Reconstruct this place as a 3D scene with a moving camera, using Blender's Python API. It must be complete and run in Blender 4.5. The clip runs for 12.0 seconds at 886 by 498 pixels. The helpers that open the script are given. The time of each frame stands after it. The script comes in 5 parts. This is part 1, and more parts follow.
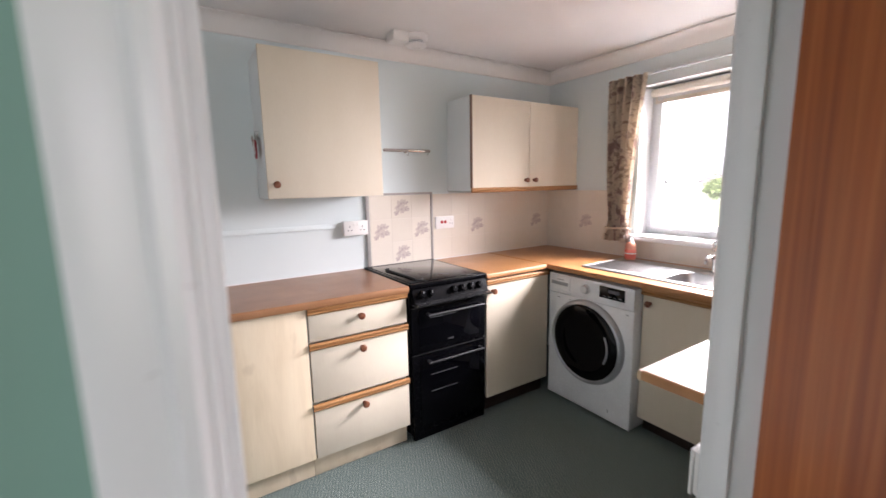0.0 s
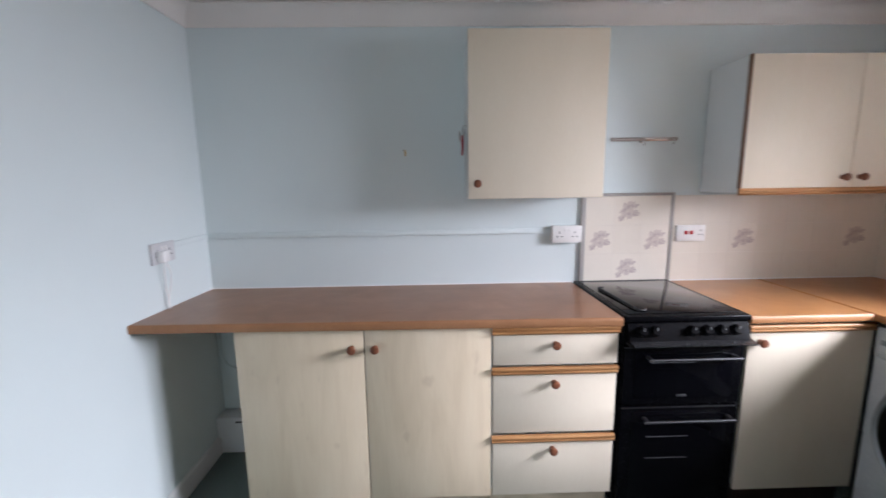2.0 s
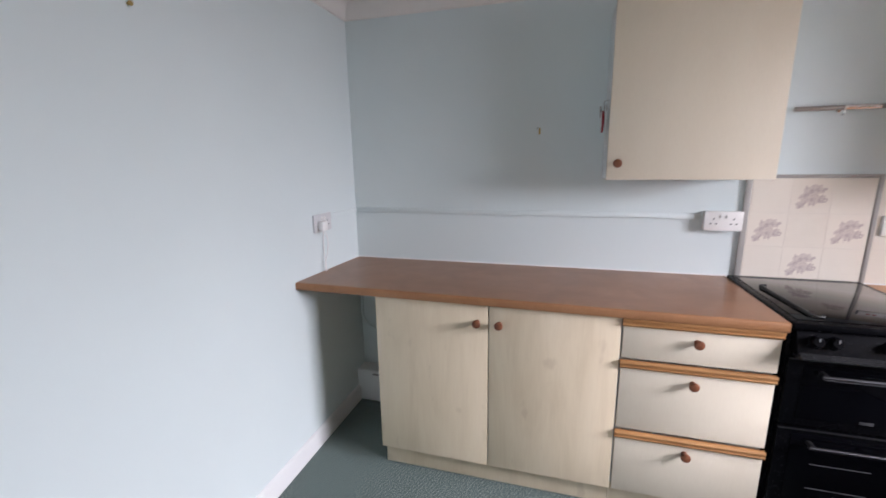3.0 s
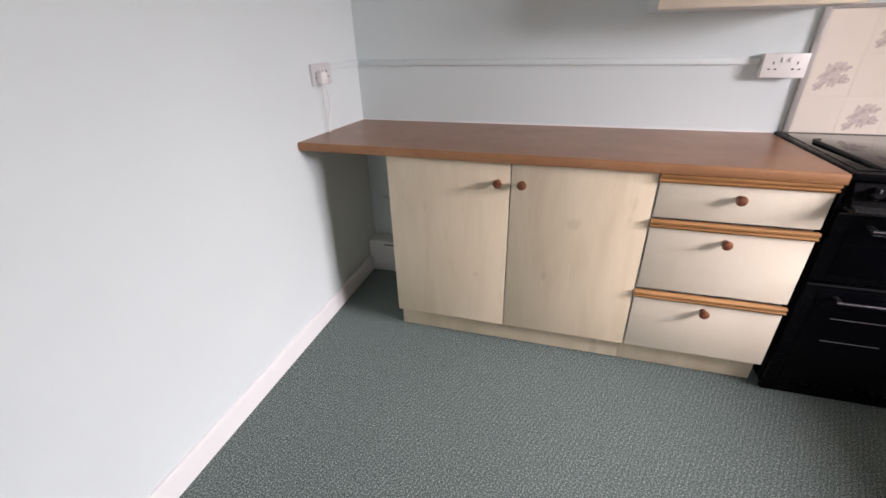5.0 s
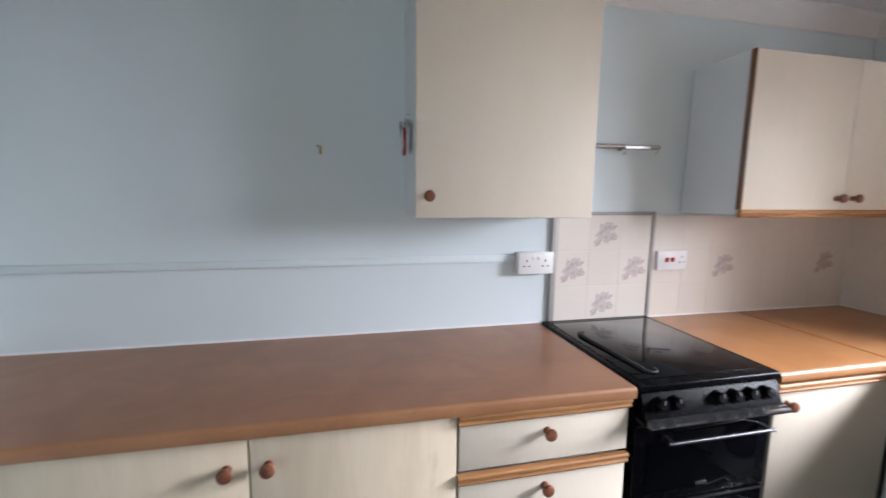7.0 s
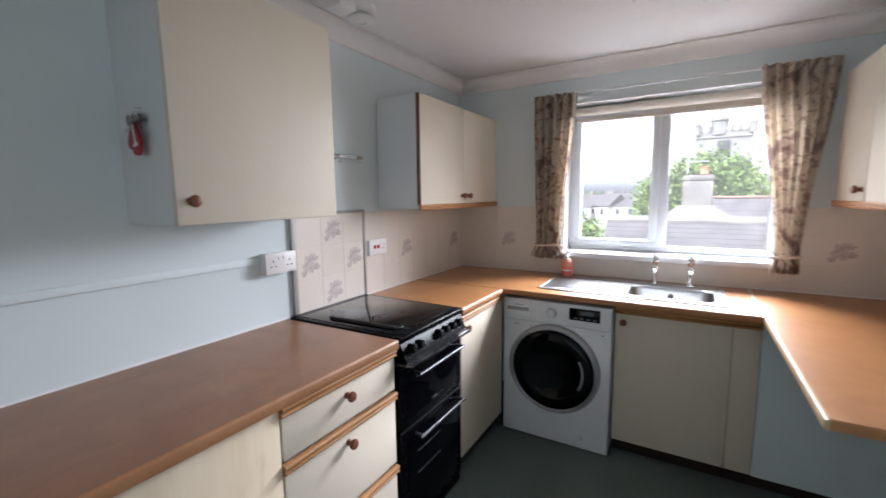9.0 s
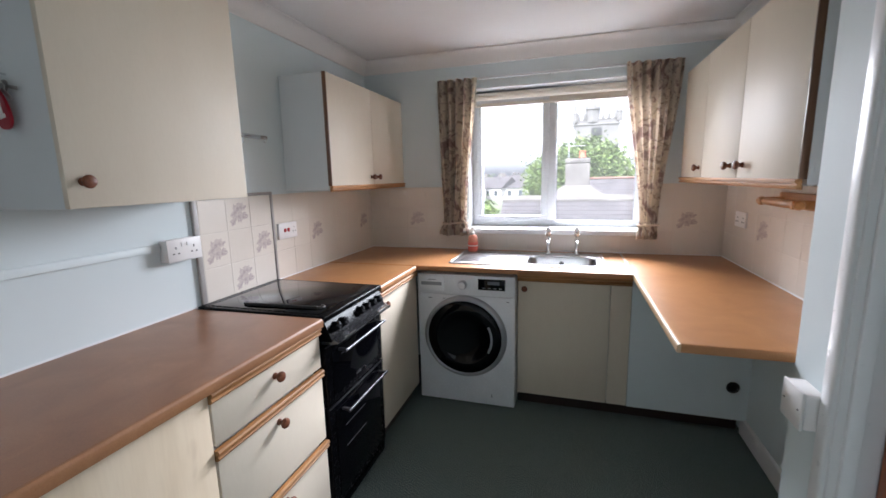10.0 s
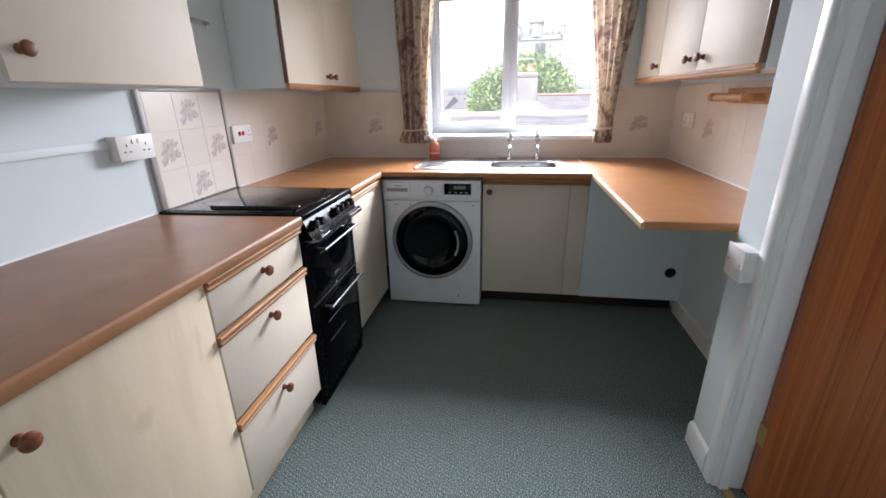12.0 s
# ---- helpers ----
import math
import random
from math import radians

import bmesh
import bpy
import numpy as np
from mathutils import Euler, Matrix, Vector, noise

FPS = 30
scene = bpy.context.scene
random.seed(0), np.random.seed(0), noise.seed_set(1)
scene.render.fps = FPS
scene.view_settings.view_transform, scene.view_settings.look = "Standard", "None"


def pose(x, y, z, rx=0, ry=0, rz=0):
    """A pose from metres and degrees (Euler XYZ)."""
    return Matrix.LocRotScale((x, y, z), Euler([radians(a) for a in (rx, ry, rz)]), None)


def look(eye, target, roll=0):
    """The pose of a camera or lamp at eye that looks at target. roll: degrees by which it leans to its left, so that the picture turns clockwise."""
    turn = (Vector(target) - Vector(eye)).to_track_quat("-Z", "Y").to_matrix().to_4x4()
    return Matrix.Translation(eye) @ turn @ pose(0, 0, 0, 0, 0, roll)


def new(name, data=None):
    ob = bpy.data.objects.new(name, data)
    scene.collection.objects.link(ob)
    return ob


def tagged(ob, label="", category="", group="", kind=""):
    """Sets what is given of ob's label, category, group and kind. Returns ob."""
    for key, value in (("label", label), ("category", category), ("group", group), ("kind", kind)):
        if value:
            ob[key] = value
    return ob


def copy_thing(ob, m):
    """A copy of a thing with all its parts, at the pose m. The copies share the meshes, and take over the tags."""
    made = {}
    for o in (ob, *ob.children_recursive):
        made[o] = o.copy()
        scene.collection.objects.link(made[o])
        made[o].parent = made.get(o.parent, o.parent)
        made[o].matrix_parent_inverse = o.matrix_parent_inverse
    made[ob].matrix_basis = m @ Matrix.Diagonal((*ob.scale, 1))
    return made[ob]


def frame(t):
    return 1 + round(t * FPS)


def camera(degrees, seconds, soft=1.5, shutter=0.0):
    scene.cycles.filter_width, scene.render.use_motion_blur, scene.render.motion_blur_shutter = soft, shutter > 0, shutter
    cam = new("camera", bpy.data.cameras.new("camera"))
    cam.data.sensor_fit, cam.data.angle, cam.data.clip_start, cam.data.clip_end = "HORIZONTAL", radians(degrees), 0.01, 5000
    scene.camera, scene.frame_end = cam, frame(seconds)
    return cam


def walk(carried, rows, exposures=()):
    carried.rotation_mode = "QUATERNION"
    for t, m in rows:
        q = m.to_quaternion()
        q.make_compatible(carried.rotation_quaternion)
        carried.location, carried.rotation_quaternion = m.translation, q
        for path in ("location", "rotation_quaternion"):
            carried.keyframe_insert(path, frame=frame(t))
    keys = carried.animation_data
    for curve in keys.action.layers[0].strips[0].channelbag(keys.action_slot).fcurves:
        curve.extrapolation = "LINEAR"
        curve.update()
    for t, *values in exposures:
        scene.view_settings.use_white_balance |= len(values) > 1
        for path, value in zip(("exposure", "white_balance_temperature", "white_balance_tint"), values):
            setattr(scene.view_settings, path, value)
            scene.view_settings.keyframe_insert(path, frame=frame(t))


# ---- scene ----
cam = camera(93.8, 12.0, 1.5, 0.4)
PATH = [
    (0, (0.934, 0.507, 1.389), (2.004, 2.169, 1.084), -1.1),
    (0.5, (1.083, 0.601, 1.401), (1.936, 2.384, 1.091), -0.1),
    (1, (1.151, 0.698, 1.408), (1.758, 2.572, 1.064), 0.1),
    (1.5, (1.172, 0.785, 1.411), (1.556, 2.722, 1.094), -0.0),
    (2, (1.162, 0.802, 1.417), (1.208, 2.776, 1.095), -0.8),
    (2.5, (1.171, 0.786, 1.438), (0.854, 2.731, 1.092), -0.6),
    (3, (1.154, 0.778, 1.43), (0.607, 2.656, 1.009), -0.9),
    (3.5, (1.128, 0.801, 1.376), (0.5, 2.586, 0.728), -1.3),
    (3.7, (1.114, 0.815, 1.35), (0.479, 2.554, 0.594), -1.6),
    (5.3, (1.066, 0.865, 1.286), (0.635, 2.581, 0.354), -0.8),
    (5.5, (1.07, 0.895, 1.307), (0.709, 2.675, 0.469), -0.1),
    (6, (1.087, 1.024, 1.356), (0.921, 2.921, 0.747), 0.9),
    (6.5, (1.102, 1.25, 1.402), (1.195, 3.204, 0.987), 1.3),
    (7, (1.12, 1.384, 1.414), (1.562, 3.316, 1.147), 0.7),
    (8.8, (0.744, 1.43, 1.423), (2.378, 2.56, 1.184), -0.8),
    (9, (0.711, 1.426, 1.41), (2.415, 2.441, 1.158), -0.7),
    (9.5, (0.66, 1.399, 1.402), (2.478, 2.18, 1.112), -1.0),
    (10, (0.606, 1.451, 1.393), (2.49, 2.033, 1.057), -1.3),
    (10.5, (0.554, 1.511, 1.379), (2.466, 1.937, 0.977), -1.4),
    (11, (0.532, 1.528, 1.355), (2.44, 1.865, 0.86), -1.4),
    (11.5, (0.523, 1.541, 1.317), (2.406, 1.848, 0.717), -1.3),
    (12, (0.52, 1.571, 1.288), (2.372, 1.88, 0.6), -1.2),
]
EXPOSURES = [(0.0, 4.66, 6850, 18), (0.5, 4.62, 6380, 12), (1.0, 4.34, 6250, 13), (2.0, 4.26, 6200, 14), (3.0, 4.22, 6450, 16), (3.5, 4.22, 6800, 19), (5.5, 4.32, 7050, 20), (6.0, 4.36, 6450, 15),
             (6.5, 4.34, 6200, 13), (7.2, 4.34, 6180, 12), (8.8, 4.12, 6200, 11), (9.5, 4.06, 6230, 11), (10.5, 4.1, 6220, 11), (11.0, 4.12, 6250, 12), (12.0, 4.24, 6300, 13)]
walk(cam, [(t, look(eye, target, roll)) for t, eye, target, roll in PATH], EXPOSURES)

# ---------------------------------------------------------------- light
world = bpy.data.worlds.new("overcast_sky")
scene.world = world
world.use_nodes = True
wt = world.node_tree
sky = wt.nodes.new("ShaderNodeTexSky")
sky.sky_type = "NISHITA"
sky.sun_disc = False
sky.sun_elevation, sky.sun_rotation = radians(55), radians(288)
sky.dust_density, sky.ozone_density = 4.0, 1.0
wt.nodes["Background"].inputs["Strength"].default_value = 0.055
grey = wt.nodes.new("ShaderNodeRGBToBW")
wt.links.new(sky.outputs[0], grey.inputs[0])
veil = wt.nodes.new("ShaderNodeMix")
veil.data_type = "RGBA"
veil.inputs[0].default_value = 0.9
wt.links.new(sky.outputs[0], veil.inputs[6])
wt.links.new(grey.outputs[0], veil.inputs[7])
cool = wt.nodes.new("ShaderNodeMix")
cool.data_type, cool.blend_type = "RGBA", "MULTIPLY"
cool.inputs[0].default_value = 1.0
cool.inputs[7].default_value = (0.97, 0.96, 1.12, 1)
wt.links.new(veil.outputs[2], cool.inputs[6])
wt.links.new(cool.outputs[2], wt.nodes["Background"].inputs["Color"])
sun = new("sun", bpy.data.lights.new("sun", "SUN"))
sun.data.energy, sun.data.angle, sun.data.color = 0.55, radians(15), (1.0, 0.96, 0.9)
sun.matrix_world = look((-30, 10, 45), (0, 0, 0))

# an added area lamp outside the window, standing in for the sky's light
skylight = new("window_skylight", bpy.data.lights.new("window_skylight", "AREA"))
skylight.data.shape, skylight.data.size, skylight.data.size_y = "RECTANGLE", 1.9, 0.9
skylight.data.energy, skylight.data.color, skylight.data.spread = 10.0, (0.92, 0.93, 1.0), radians(108)
skylight.matrix_world = look((4.4, 1.32, 1.87), (3.4, 1.45, 1.12))

# an added fill lamp that brightens the hall, in an unseen made-up opening
hall_fill = new("hall_fill_lamp", bpy.data.lights.new("hall_fill_lamp", "AREA"))
hall_fill.data.shape, hall_fill.data.size, hall_fill.data.size_y = "RECTANGLE", 1.28, 1.18
hall_fill.data.energy, hall_fill.data.color = 0.75, (0.94, 0.95, 1.0)
hall_fill.matrix_world = look((0.65, -1.86, 1.35), (0.65, 0.0, 1.2))

# ---------------------------------------------------------------- material helpers


class Mat:
    """A node material with a Principled shader and short ways to add nodes."""

    def __init__(self, name, colour=(0.8, 0.8, 0.8), rough=0.5, metal=0.0, spec=0.5):
        self.m = bpy.data.materials.new(name)
        self.m.use_nodes = True
        self.t = self.m.node_tree
        self.b = self.t.nodes["Principled BSDF"]
        self.b.inputs["Base Color"].default_value = (*colour, 1)
        self.b.inputs["Roughness"].default_value = rough
        self.b.inputs["Metallic"].default_value = metal
        self.b.inputs["Specular IOR Level"].default_value = spec

    def n(self, kind, **inputs):
        node = self.t.nodes.new("ShaderNode" + kind)
        for k, v in inputs.items():
            key = k.replace("_", " ")
            if isinstance(v, bpy.types.NodeSocket):
                self.t.links.new(v, node.inputs[key])
            else:
                node.inputs[key].default_value = v
        return node

    def coords(self, scale=(1, 1, 1), rot=(0, 0, 0), kind="Object"):
        tc = self.t.nodes.new("ShaderNodeTexCoord")
        return self.n("Mapping", Vector=tc.outputs[kind], Scale=scale, Rotation=rot).outputs[0]

    def world(self, scale=(1, 1, 1), rot=(0, 0, 0)):
        g = self.t.nodes.new("ShaderNodeNewGeometry")
        return self.n("Mapping", Vector=g.outputs["Position"], Scale=scale, Rotation=rot).outputs[0]

    def noise(self, v, scale, detail=4.0, rough=0.55, dist=0.0):
        return self.n("TexNoise", Vector=v, Scale=scale, Detail=detail, Roughness=rough, Distortion=dist).outputs[0]

    def ramp(self, fac, stops):
        r = self.n("ValToRGB", Fac=fac)
        while len(r.color_ramp.elements) < len(stops):
            r.color_ramp.elements.new(0.5)
        for e, (p, c) in zip(r.color_ramp.elements, stops):
            e.position = p
            e.color = (*c, 1) if len(c) == 3 else c
        return r.outputs[0]

    def mix(self, fac, a, b, blend="MIX"):
        x = self.t.nodes.new("ShaderNodeMix")
        x.data_type, x.blend_type = "RGBA", blend
        for k, v in ((0, fac), (6, a), (7, b)):
            if isinstance(v, bpy.types.NodeSocket):
                self.t.links.new(v, x.inputs[k])
            else:
                x.inputs[k].default_value = v if k == 0 else (*v, 1)
        return x.outputs[2]

    def maths(self, op, a, b=0.5):
        x = self.t.nodes.new("ShaderNodeMath")
        x.operation = op
        for k, v in enumerate((a, b)):
            if isinstance(v, bpy.types.NodeSocket):
                self.t.links.new(v, x.inputs[k])
            else:
                x.inputs[k].default_value = v
        return x.outputs[0]

    def span(self, fac, lo, hi):
        return self.n("MapRange", Value=fac, To_Min=lo, To_Max=hi).outputs[0]

    def set(self, key, socket):
        self.t.links.new(socket, self.b.inputs[key])
        return self

    def bump(self, height, strength=0.2, distance=0.002):
        b = self.n("Bump", Height=height, Strength=strength, Distance=distance)
        self.t.links.new(b.outputs[0], self.b.inputs["Normal"])
        return self


def painted(name, colour, rough=0.6, grain=220, bump=0.12, vary=0.05, spec=0.35):
    """Rolled or brushed paint with faint blotches."""
    k = Mat(name, colour, rough, spec=spec)
    v = k.world()
    big, small = k.noise(v, 1.7, 3), k.noise(v, grain, 3)
    dark = tuple(c * (1 - 2 * vary) for c in colour)
    k.set("Base Color", k.mix(k.span(big, 0, 1), dark, tuple(min(1, c * (1 + vary)) for c in colour)))
    k.set("Roughness", k.span(small, rough - 0.08, rough + 0.1))
    k.bump(small, bump, 0.0015)
    return k.m


def wooden(name, dark, mid, light, axis=2, rough=0.35, ring=9.0, fine=60.0, stretch=0.05, bump=0.08, spec=0.5):
    """Wood grain that runs along one axis of the world."""
    k = Mat(name, mid, rough, spec=spec)
    sc = [1.0, 1.0, 1.0]
    sc[axis] = stretch
    v = k.world(tuple(sc))
    broad = k.noise(v, ring, 4, 0.6, 0.6)
    thin = k.noise(v, fine * 3, 3, 0.7)
    c = k.ramp(broad, [(0.28, dark), (0.5, mid), (0.72, light)])
    pores = k.ramp(thin, [(0.35, (0.72, 0.72, 0.72)), (0.6, (1, 1, 1))])
    k.set("Base Color", k.mix(0.6, c, pores, "MULTIPLY"))
    k.set("Roughness", k.span(thin, rough - 0.06, rough + 0.12))
    k.bump(thin, bump, 0.001)
    return k.m


def plain(name, colour, rough=0.4, metal=0.0, spec=0.5, vary=0.06, scale=14):
    k = Mat(name, colour, rough, metal, spec)
    v = k.world()
    f = k.noise(v, scale, 4)
    k.set("Base Color", k.mix(f, tuple(c * (1 - vary) for c in colour), tuple(min(1, c * (1 + vary)) for c in colour)))
    k.set("Roughness", k.span(k.noise(v, scale * 6, 3), max(0.02, rough - 0.06), rough + 0.08))
    return k.m


# ---------------------------------------------------------------- materials
M_WALL = painted("pale_aqua_emulsion", (0.675, 0.745, 0.75), 0.62, vary=0.025)
M_HALL = painted("sea_green_emulsion", (0.20, 0.35, 0.29), 0.6)
M_CEIL = painted("white_ceiling_paint", (0.78, 0.75, 0.73), 0.75, 160, 0.3)
M_COVE = painted("white_coving_paint", (0.80, 0.77, 0.74), 0.5, 120, 0.08)
M_GLOSS = painted("white_gloss_paint", (0.78, 0.78, 0.78), 0.3, 40, 0.04, 0.015, spec=0.5)
M_UPVC = plain("white_window_plastic", (0.64, 0.66, 0.68), 0.25)
def cream_material():
    k = Mat("cream_laminate", (0.70, 0.612, 0.485), 0.5, spec=0.2)
    v = k.world((1, 1, 0.2))
    broad, fine = k.noise(v, 11, 3, 0.55, 0.3), k.noise(v, 170, 2, 0.6)
    c = k.ramp(broad, [(0.3, (0.675, 0.598, 0.482)), (0.55, (0.685, 0.61, 0.495)), (0.75, (0.693, 0.618, 0.503))])
    k.set("Base Color", k.mix(0.25, c, k.ramp(fine, [(0.35, (0.93, 0.92, 0.91)), (0.6, (1, 1, 1))]), "MULTIPLY"))
    k.set("Roughness", k.span(fine, 0.48, 0.62))
    k.bump(fine, 0.03, 0.0006)
    return k.m


M_CREAM = cream_material()
# white board; the cast of blue daylight is mixed into its colour
M_CARCASS = painted("blue_lit_carcass_board", (0.68, 0.705, 0.70), 0.45, 300, 0.04, 0.03, spec=0.5)
M_TRIM = wooden("golden_pine_trim", (0.27, 0.12, 0.04), (0.42, 0.205, 0.08), (0.54, 0.29, 0.125), 0, 0.5, 30, 70, spec=0.3)
M_TRIM_Y = wooden("golden_pine_trim_across", (0.27, 0.12, 0.04), (0.42, 0.205, 0.08), (0.54, 0.29, 0.125), 1, 0.5, 30, 70, spec=0.3)
M_EDGING = wooden("brown_edging_veneer", (0.10, 0.045, 0.022), (0.16, 0.075, 0.038), (0.21, 0.105, 0.055), 2, 0.35, 30, 70)
M_KNOB = wooden("red_brown_turned_wood", (0.10, 0.03, 0.014), (0.19, 0.065, 0.03), (0.27, 0.10, 0.05), 1, 0.42, 60, 90, spec=0.35)
M_DOORWOOD = wooden("red_mahogany_veneer", (0.25, 0.056, 0.012), (0.36, 0.092, 0.020), (0.45, 0.135, 0.034), 2, 0.28, 70, 60, 0.012)
M_BLACK = plain("black_enamel", (0.003, 0.003, 0.004), 0.25, spec=0.08)
M_BLACKGLASS = Mat("black_oven_glass", (0.002, 0.002, 0.003), 0.04, spec=0.2).m
M_HOBGLASS = Mat("black_ceramic_hob_glass", (0.003, 0.003, 0.004), 0.03, spec=0.3).m
M_DARKPLINTH = plain("dark_brown_plinth", (0.025, 0.013, 0.010), 0.4)
M_WHITE = plain("white_appliance_enamel", (0.80, 0.81, 0.83), 0.25)
M_SOCKET = plain("white_socket_plastic", (0.80, 0.78, 0.76), 0.35)
M_DARK = plain("dark_slot", (0.012, 0.012, 0.012), 0.6)
M_GREY = plain("grey_plastic", (0.30, 0.31, 0.33), 0.35)
M_SILVER = plain("silver_ring_plastic", (0.42, 0.43, 0.45), 0.3, 0.6)
M_RED = plain("red_plastic", (0.45, 0.012, 0.02), 0.3)
M_CHROME = plain("polished_chrome", (0.75, 0.75, 0.76), 0.08, 1.0)
M_BRASS = plain("worn_brass", (0.50, 0.36, 0.14), 0.32, 1.0)
M_GROUT = plain("grout", (0.70, 0.64, 0.57), 0.8)
M_GREYTRIM = plain("grey_tile_trim", (0.36, 0.34, 0.32), 0.4)
M_BLIND = plain("cream_roller_blind", (0.66, 0.60, 0.52), 0.7)


def worktop_material(name, lo, mid, hi, rough=0.24):
    k = Mat(name, mid, 0.3)
    v = k.world()
    blotch, speck = k.noise(v, 5, 5, 0.6, 0.8), k.noise(v, 260, 3, 0.7)
    c = k.ramp(blotch, [(0.3, lo), (0.55, mid), (0.75, hi)])
    k.set("Base Color", k.mix(0.5, c, k.ramp(speck, [(0.35, (0.78, 0.75, 0.72)), (0.6, (1, 1, 1))]), "MULTIPLY"))
    k.set("Roughness", k.span(k.noise(v, 3, 4), rough, rough + 0.16))
    k.bump(speck, 0.05, 0.0006)
    return k.m


def maple_material():
    k = Mat("pale_maple_laminate", (0.7, 0.6, 0.43), 0.38)
    v = k.world((1, 1, 0.05))
    figure, fine = k.noise(k.world((1, 1, 0.16)), 8, 4, 0.6, 0.5), k.noise(v, 160, 2, 0.6)
    fleck = k.noise(k.world((1, 1, 0.45)), 16, 2, 0.5, 0.2)
    c = k.ramp(figure, [(0.30, (0.63, 0.515, 0.365)), (0.50, (0.695, 0.58, 0.425)), (0.72, (0.73, 0.625, 0.47))])
    c = k.mix(0.16, c, k.ramp(fine, [(0.35, (0.84, 0.82, 0.80)), (0.6, (1, 1, 1))]), "MULTIPLY")
    k.set("Base Color", k.mix(k.ramp(fleck, [(0.66, (0, 0, 0)), (0.76, (0.35, 0.35, 0.35))]), c, (0.45, 0.34, 0.23)))
    k.set("Roughness", k.span(figure, 0.32, 0.46))
    return k.m


def carpet_material():
    k = Mat("ribbed_green_carpet", (0.06, 0.09, 0.085), 0.95, spec=0.1)
    v = k.world((1, 1, 1), (0, 0, radians(24)))
    w = k.n("TexWave", Vector=v, Scale=21.0, Distortion=3.2, Detail=3.0, Detail_Scale=26.0)
    tuft, pile, wear = k.noise(v, 240, 3, 0.75), k.noise(v, 120, 3, 0.7), k.noise(v, 1.6, 3)
    c = k.ramp(tuft, [(0.36, (0.030, 0.048, 0.046)), (0.50, (0.095, 0.138, 0.130)), (0.61, (0.56, 0.62, 0.59))])
    c = k.mix(k.span(w.outputs[1], 0.0, 0.36), c, (0.045, 0.072, 0.068))
    c = k.mix(k.ramp(pile, [(0.40, (0.35, 0.35, 0.35)), (0.56, (0, 0, 0))]), c, (0.055, 0.09, 0.085))
    k.set("Base Color", k.mix(k.span(wear, 0.0, 0.22), c, (0.17, 0.215, 0.203)))
    k.bump(k.maths("ADD", w.outputs[1], k.maths("MULTIPLY", pile, 1.0)), 0.45, 0.0035)
    return k.m


def tile_material(name, motif):
    """Cream glazed tile with faint marbling; the motif is a soft mauve print of a basket of fruit."""
    k = Mat(name, (0.74, 0.67, 0.57), 0.27)
    o = k.coords()
    info = k.t.nodes.new("ShaderNodeObjectInfo")
    tone = k.mix(info.outputs["Random"], (0.715, 0.645, 0.56), (0.75, 0.685, 0.60))
    marb = k.noise(k.world(), 16, 4, 0.6, 0.7)
    c = k.mix(k.span(marb, 0, 0.5), tone, (0.80, 0.74, 0.66))
    if motif:
        sep = k.n("SeparateXYZ", Vector=o)
        x, z = sep.outputs["X"], sep.outputs["Z"]
        def spot(cx, cz, rx, rz):
            a, b = k.maths("DIVIDE", k.maths("SUBTRACT", x, cx), rx), k.maths("DIVIDE", k.maths("SUBTRACT", z, cz), rz)
            return k.maths("SQRT", k.maths("ADD", k.maths("MULTIPLY", a, a), k.maths("MULTIPLY", b, b)))
        r1 = k.maths("MINIMUM", spot(0.002, -0.010, 0.050, 0.030), spot(-0.038, -0.036, 0.016, 0.018))
        r2 = k.maths("MINIMUM", spot(0.014, 0.026, 0.034, 0.026), spot(-0.016, 0.022, 0.018, 0.020))
        edge = k.maths("MULTIPLY", k.maths("SUBTRACT", k.noise(o, 48, 3, 0.65), 0.5), 2.2)
        body = k.maths("LESS_THAN", k.maths("ADD", k.maths("MINIMUM", r1, r2), edge), 0.95)
        inks = k.ramp(k.noise(o, 58, 2, 0.5), [(0.30, (0.30, 0.22, 0.23)), (0.45, (0.44, 0.35, 0.35)), (0.55, (0.58, 0.49, 0.46)), (0.70, (0.42, 0.34, 0.31))])
        c = k.mix(k.maths("MULTIPLY", body, 0.68), c, inks)
    k.set("Base Color", c)
    k.bump(k.noise(k.world(), 25, 2), 0.05, 0.002)
    return k.m


def curtain_material():
    k = Mat("floral_print_curtain_cotton", (0.6, 0.52, 0.45), 0.9, spec=0.15)
    v = k.coords((0.4, 1.15, 0.9))
    a = k.noise(v, 8.5, 4, 0.62, 1.0)
    b = k.noise(v, 27, 4, 0.6, 0.8)
    weave = k.noise(v, 420, 2)
    c = k.ramp(a, [(0.34, (0.21, 0.12, 0.115)), (0.41, (0.36, 0.24, 0.21)), (0.455, (0.74, 0.65, 0.54)), (0.565, (0.74, 0.66, 0.54)), (0.61, (0.36, 0.27, 0.19)), (0.70, (0.24, 0.15, 0.14))])
    c = k.mix(k.ramp(b, [(0.385, (0.7, 0.7, 0.7)), (0.455, (0, 0, 0))]), c, (0.22, 0.145, 0.11))
    k.set("Base Color", k.mix(k.span(weave, 0.0, 0.12), c, (0.55, 0.5, 0.44)))
    k.bump(weave, 0.2, 0.001)
    k.b.inputs["Subsurface Weight"].default_value = 0.0
    out = k.t.nodes["Material Output"]
    tr = k.n("BsdfTranslucent", Color=(0.58, 0.49, 0.42, 1))
    mixer = k.n("MixShader", Fac=0.2)
    k.t.links.new(k.b.outputs[0], mixer.inputs[1])
    k.t.links.new(tr.outputs[0], mixer.inputs[2])
    k.t.links.new(mixer.outputs[0], out.inputs[0])
    return k.m


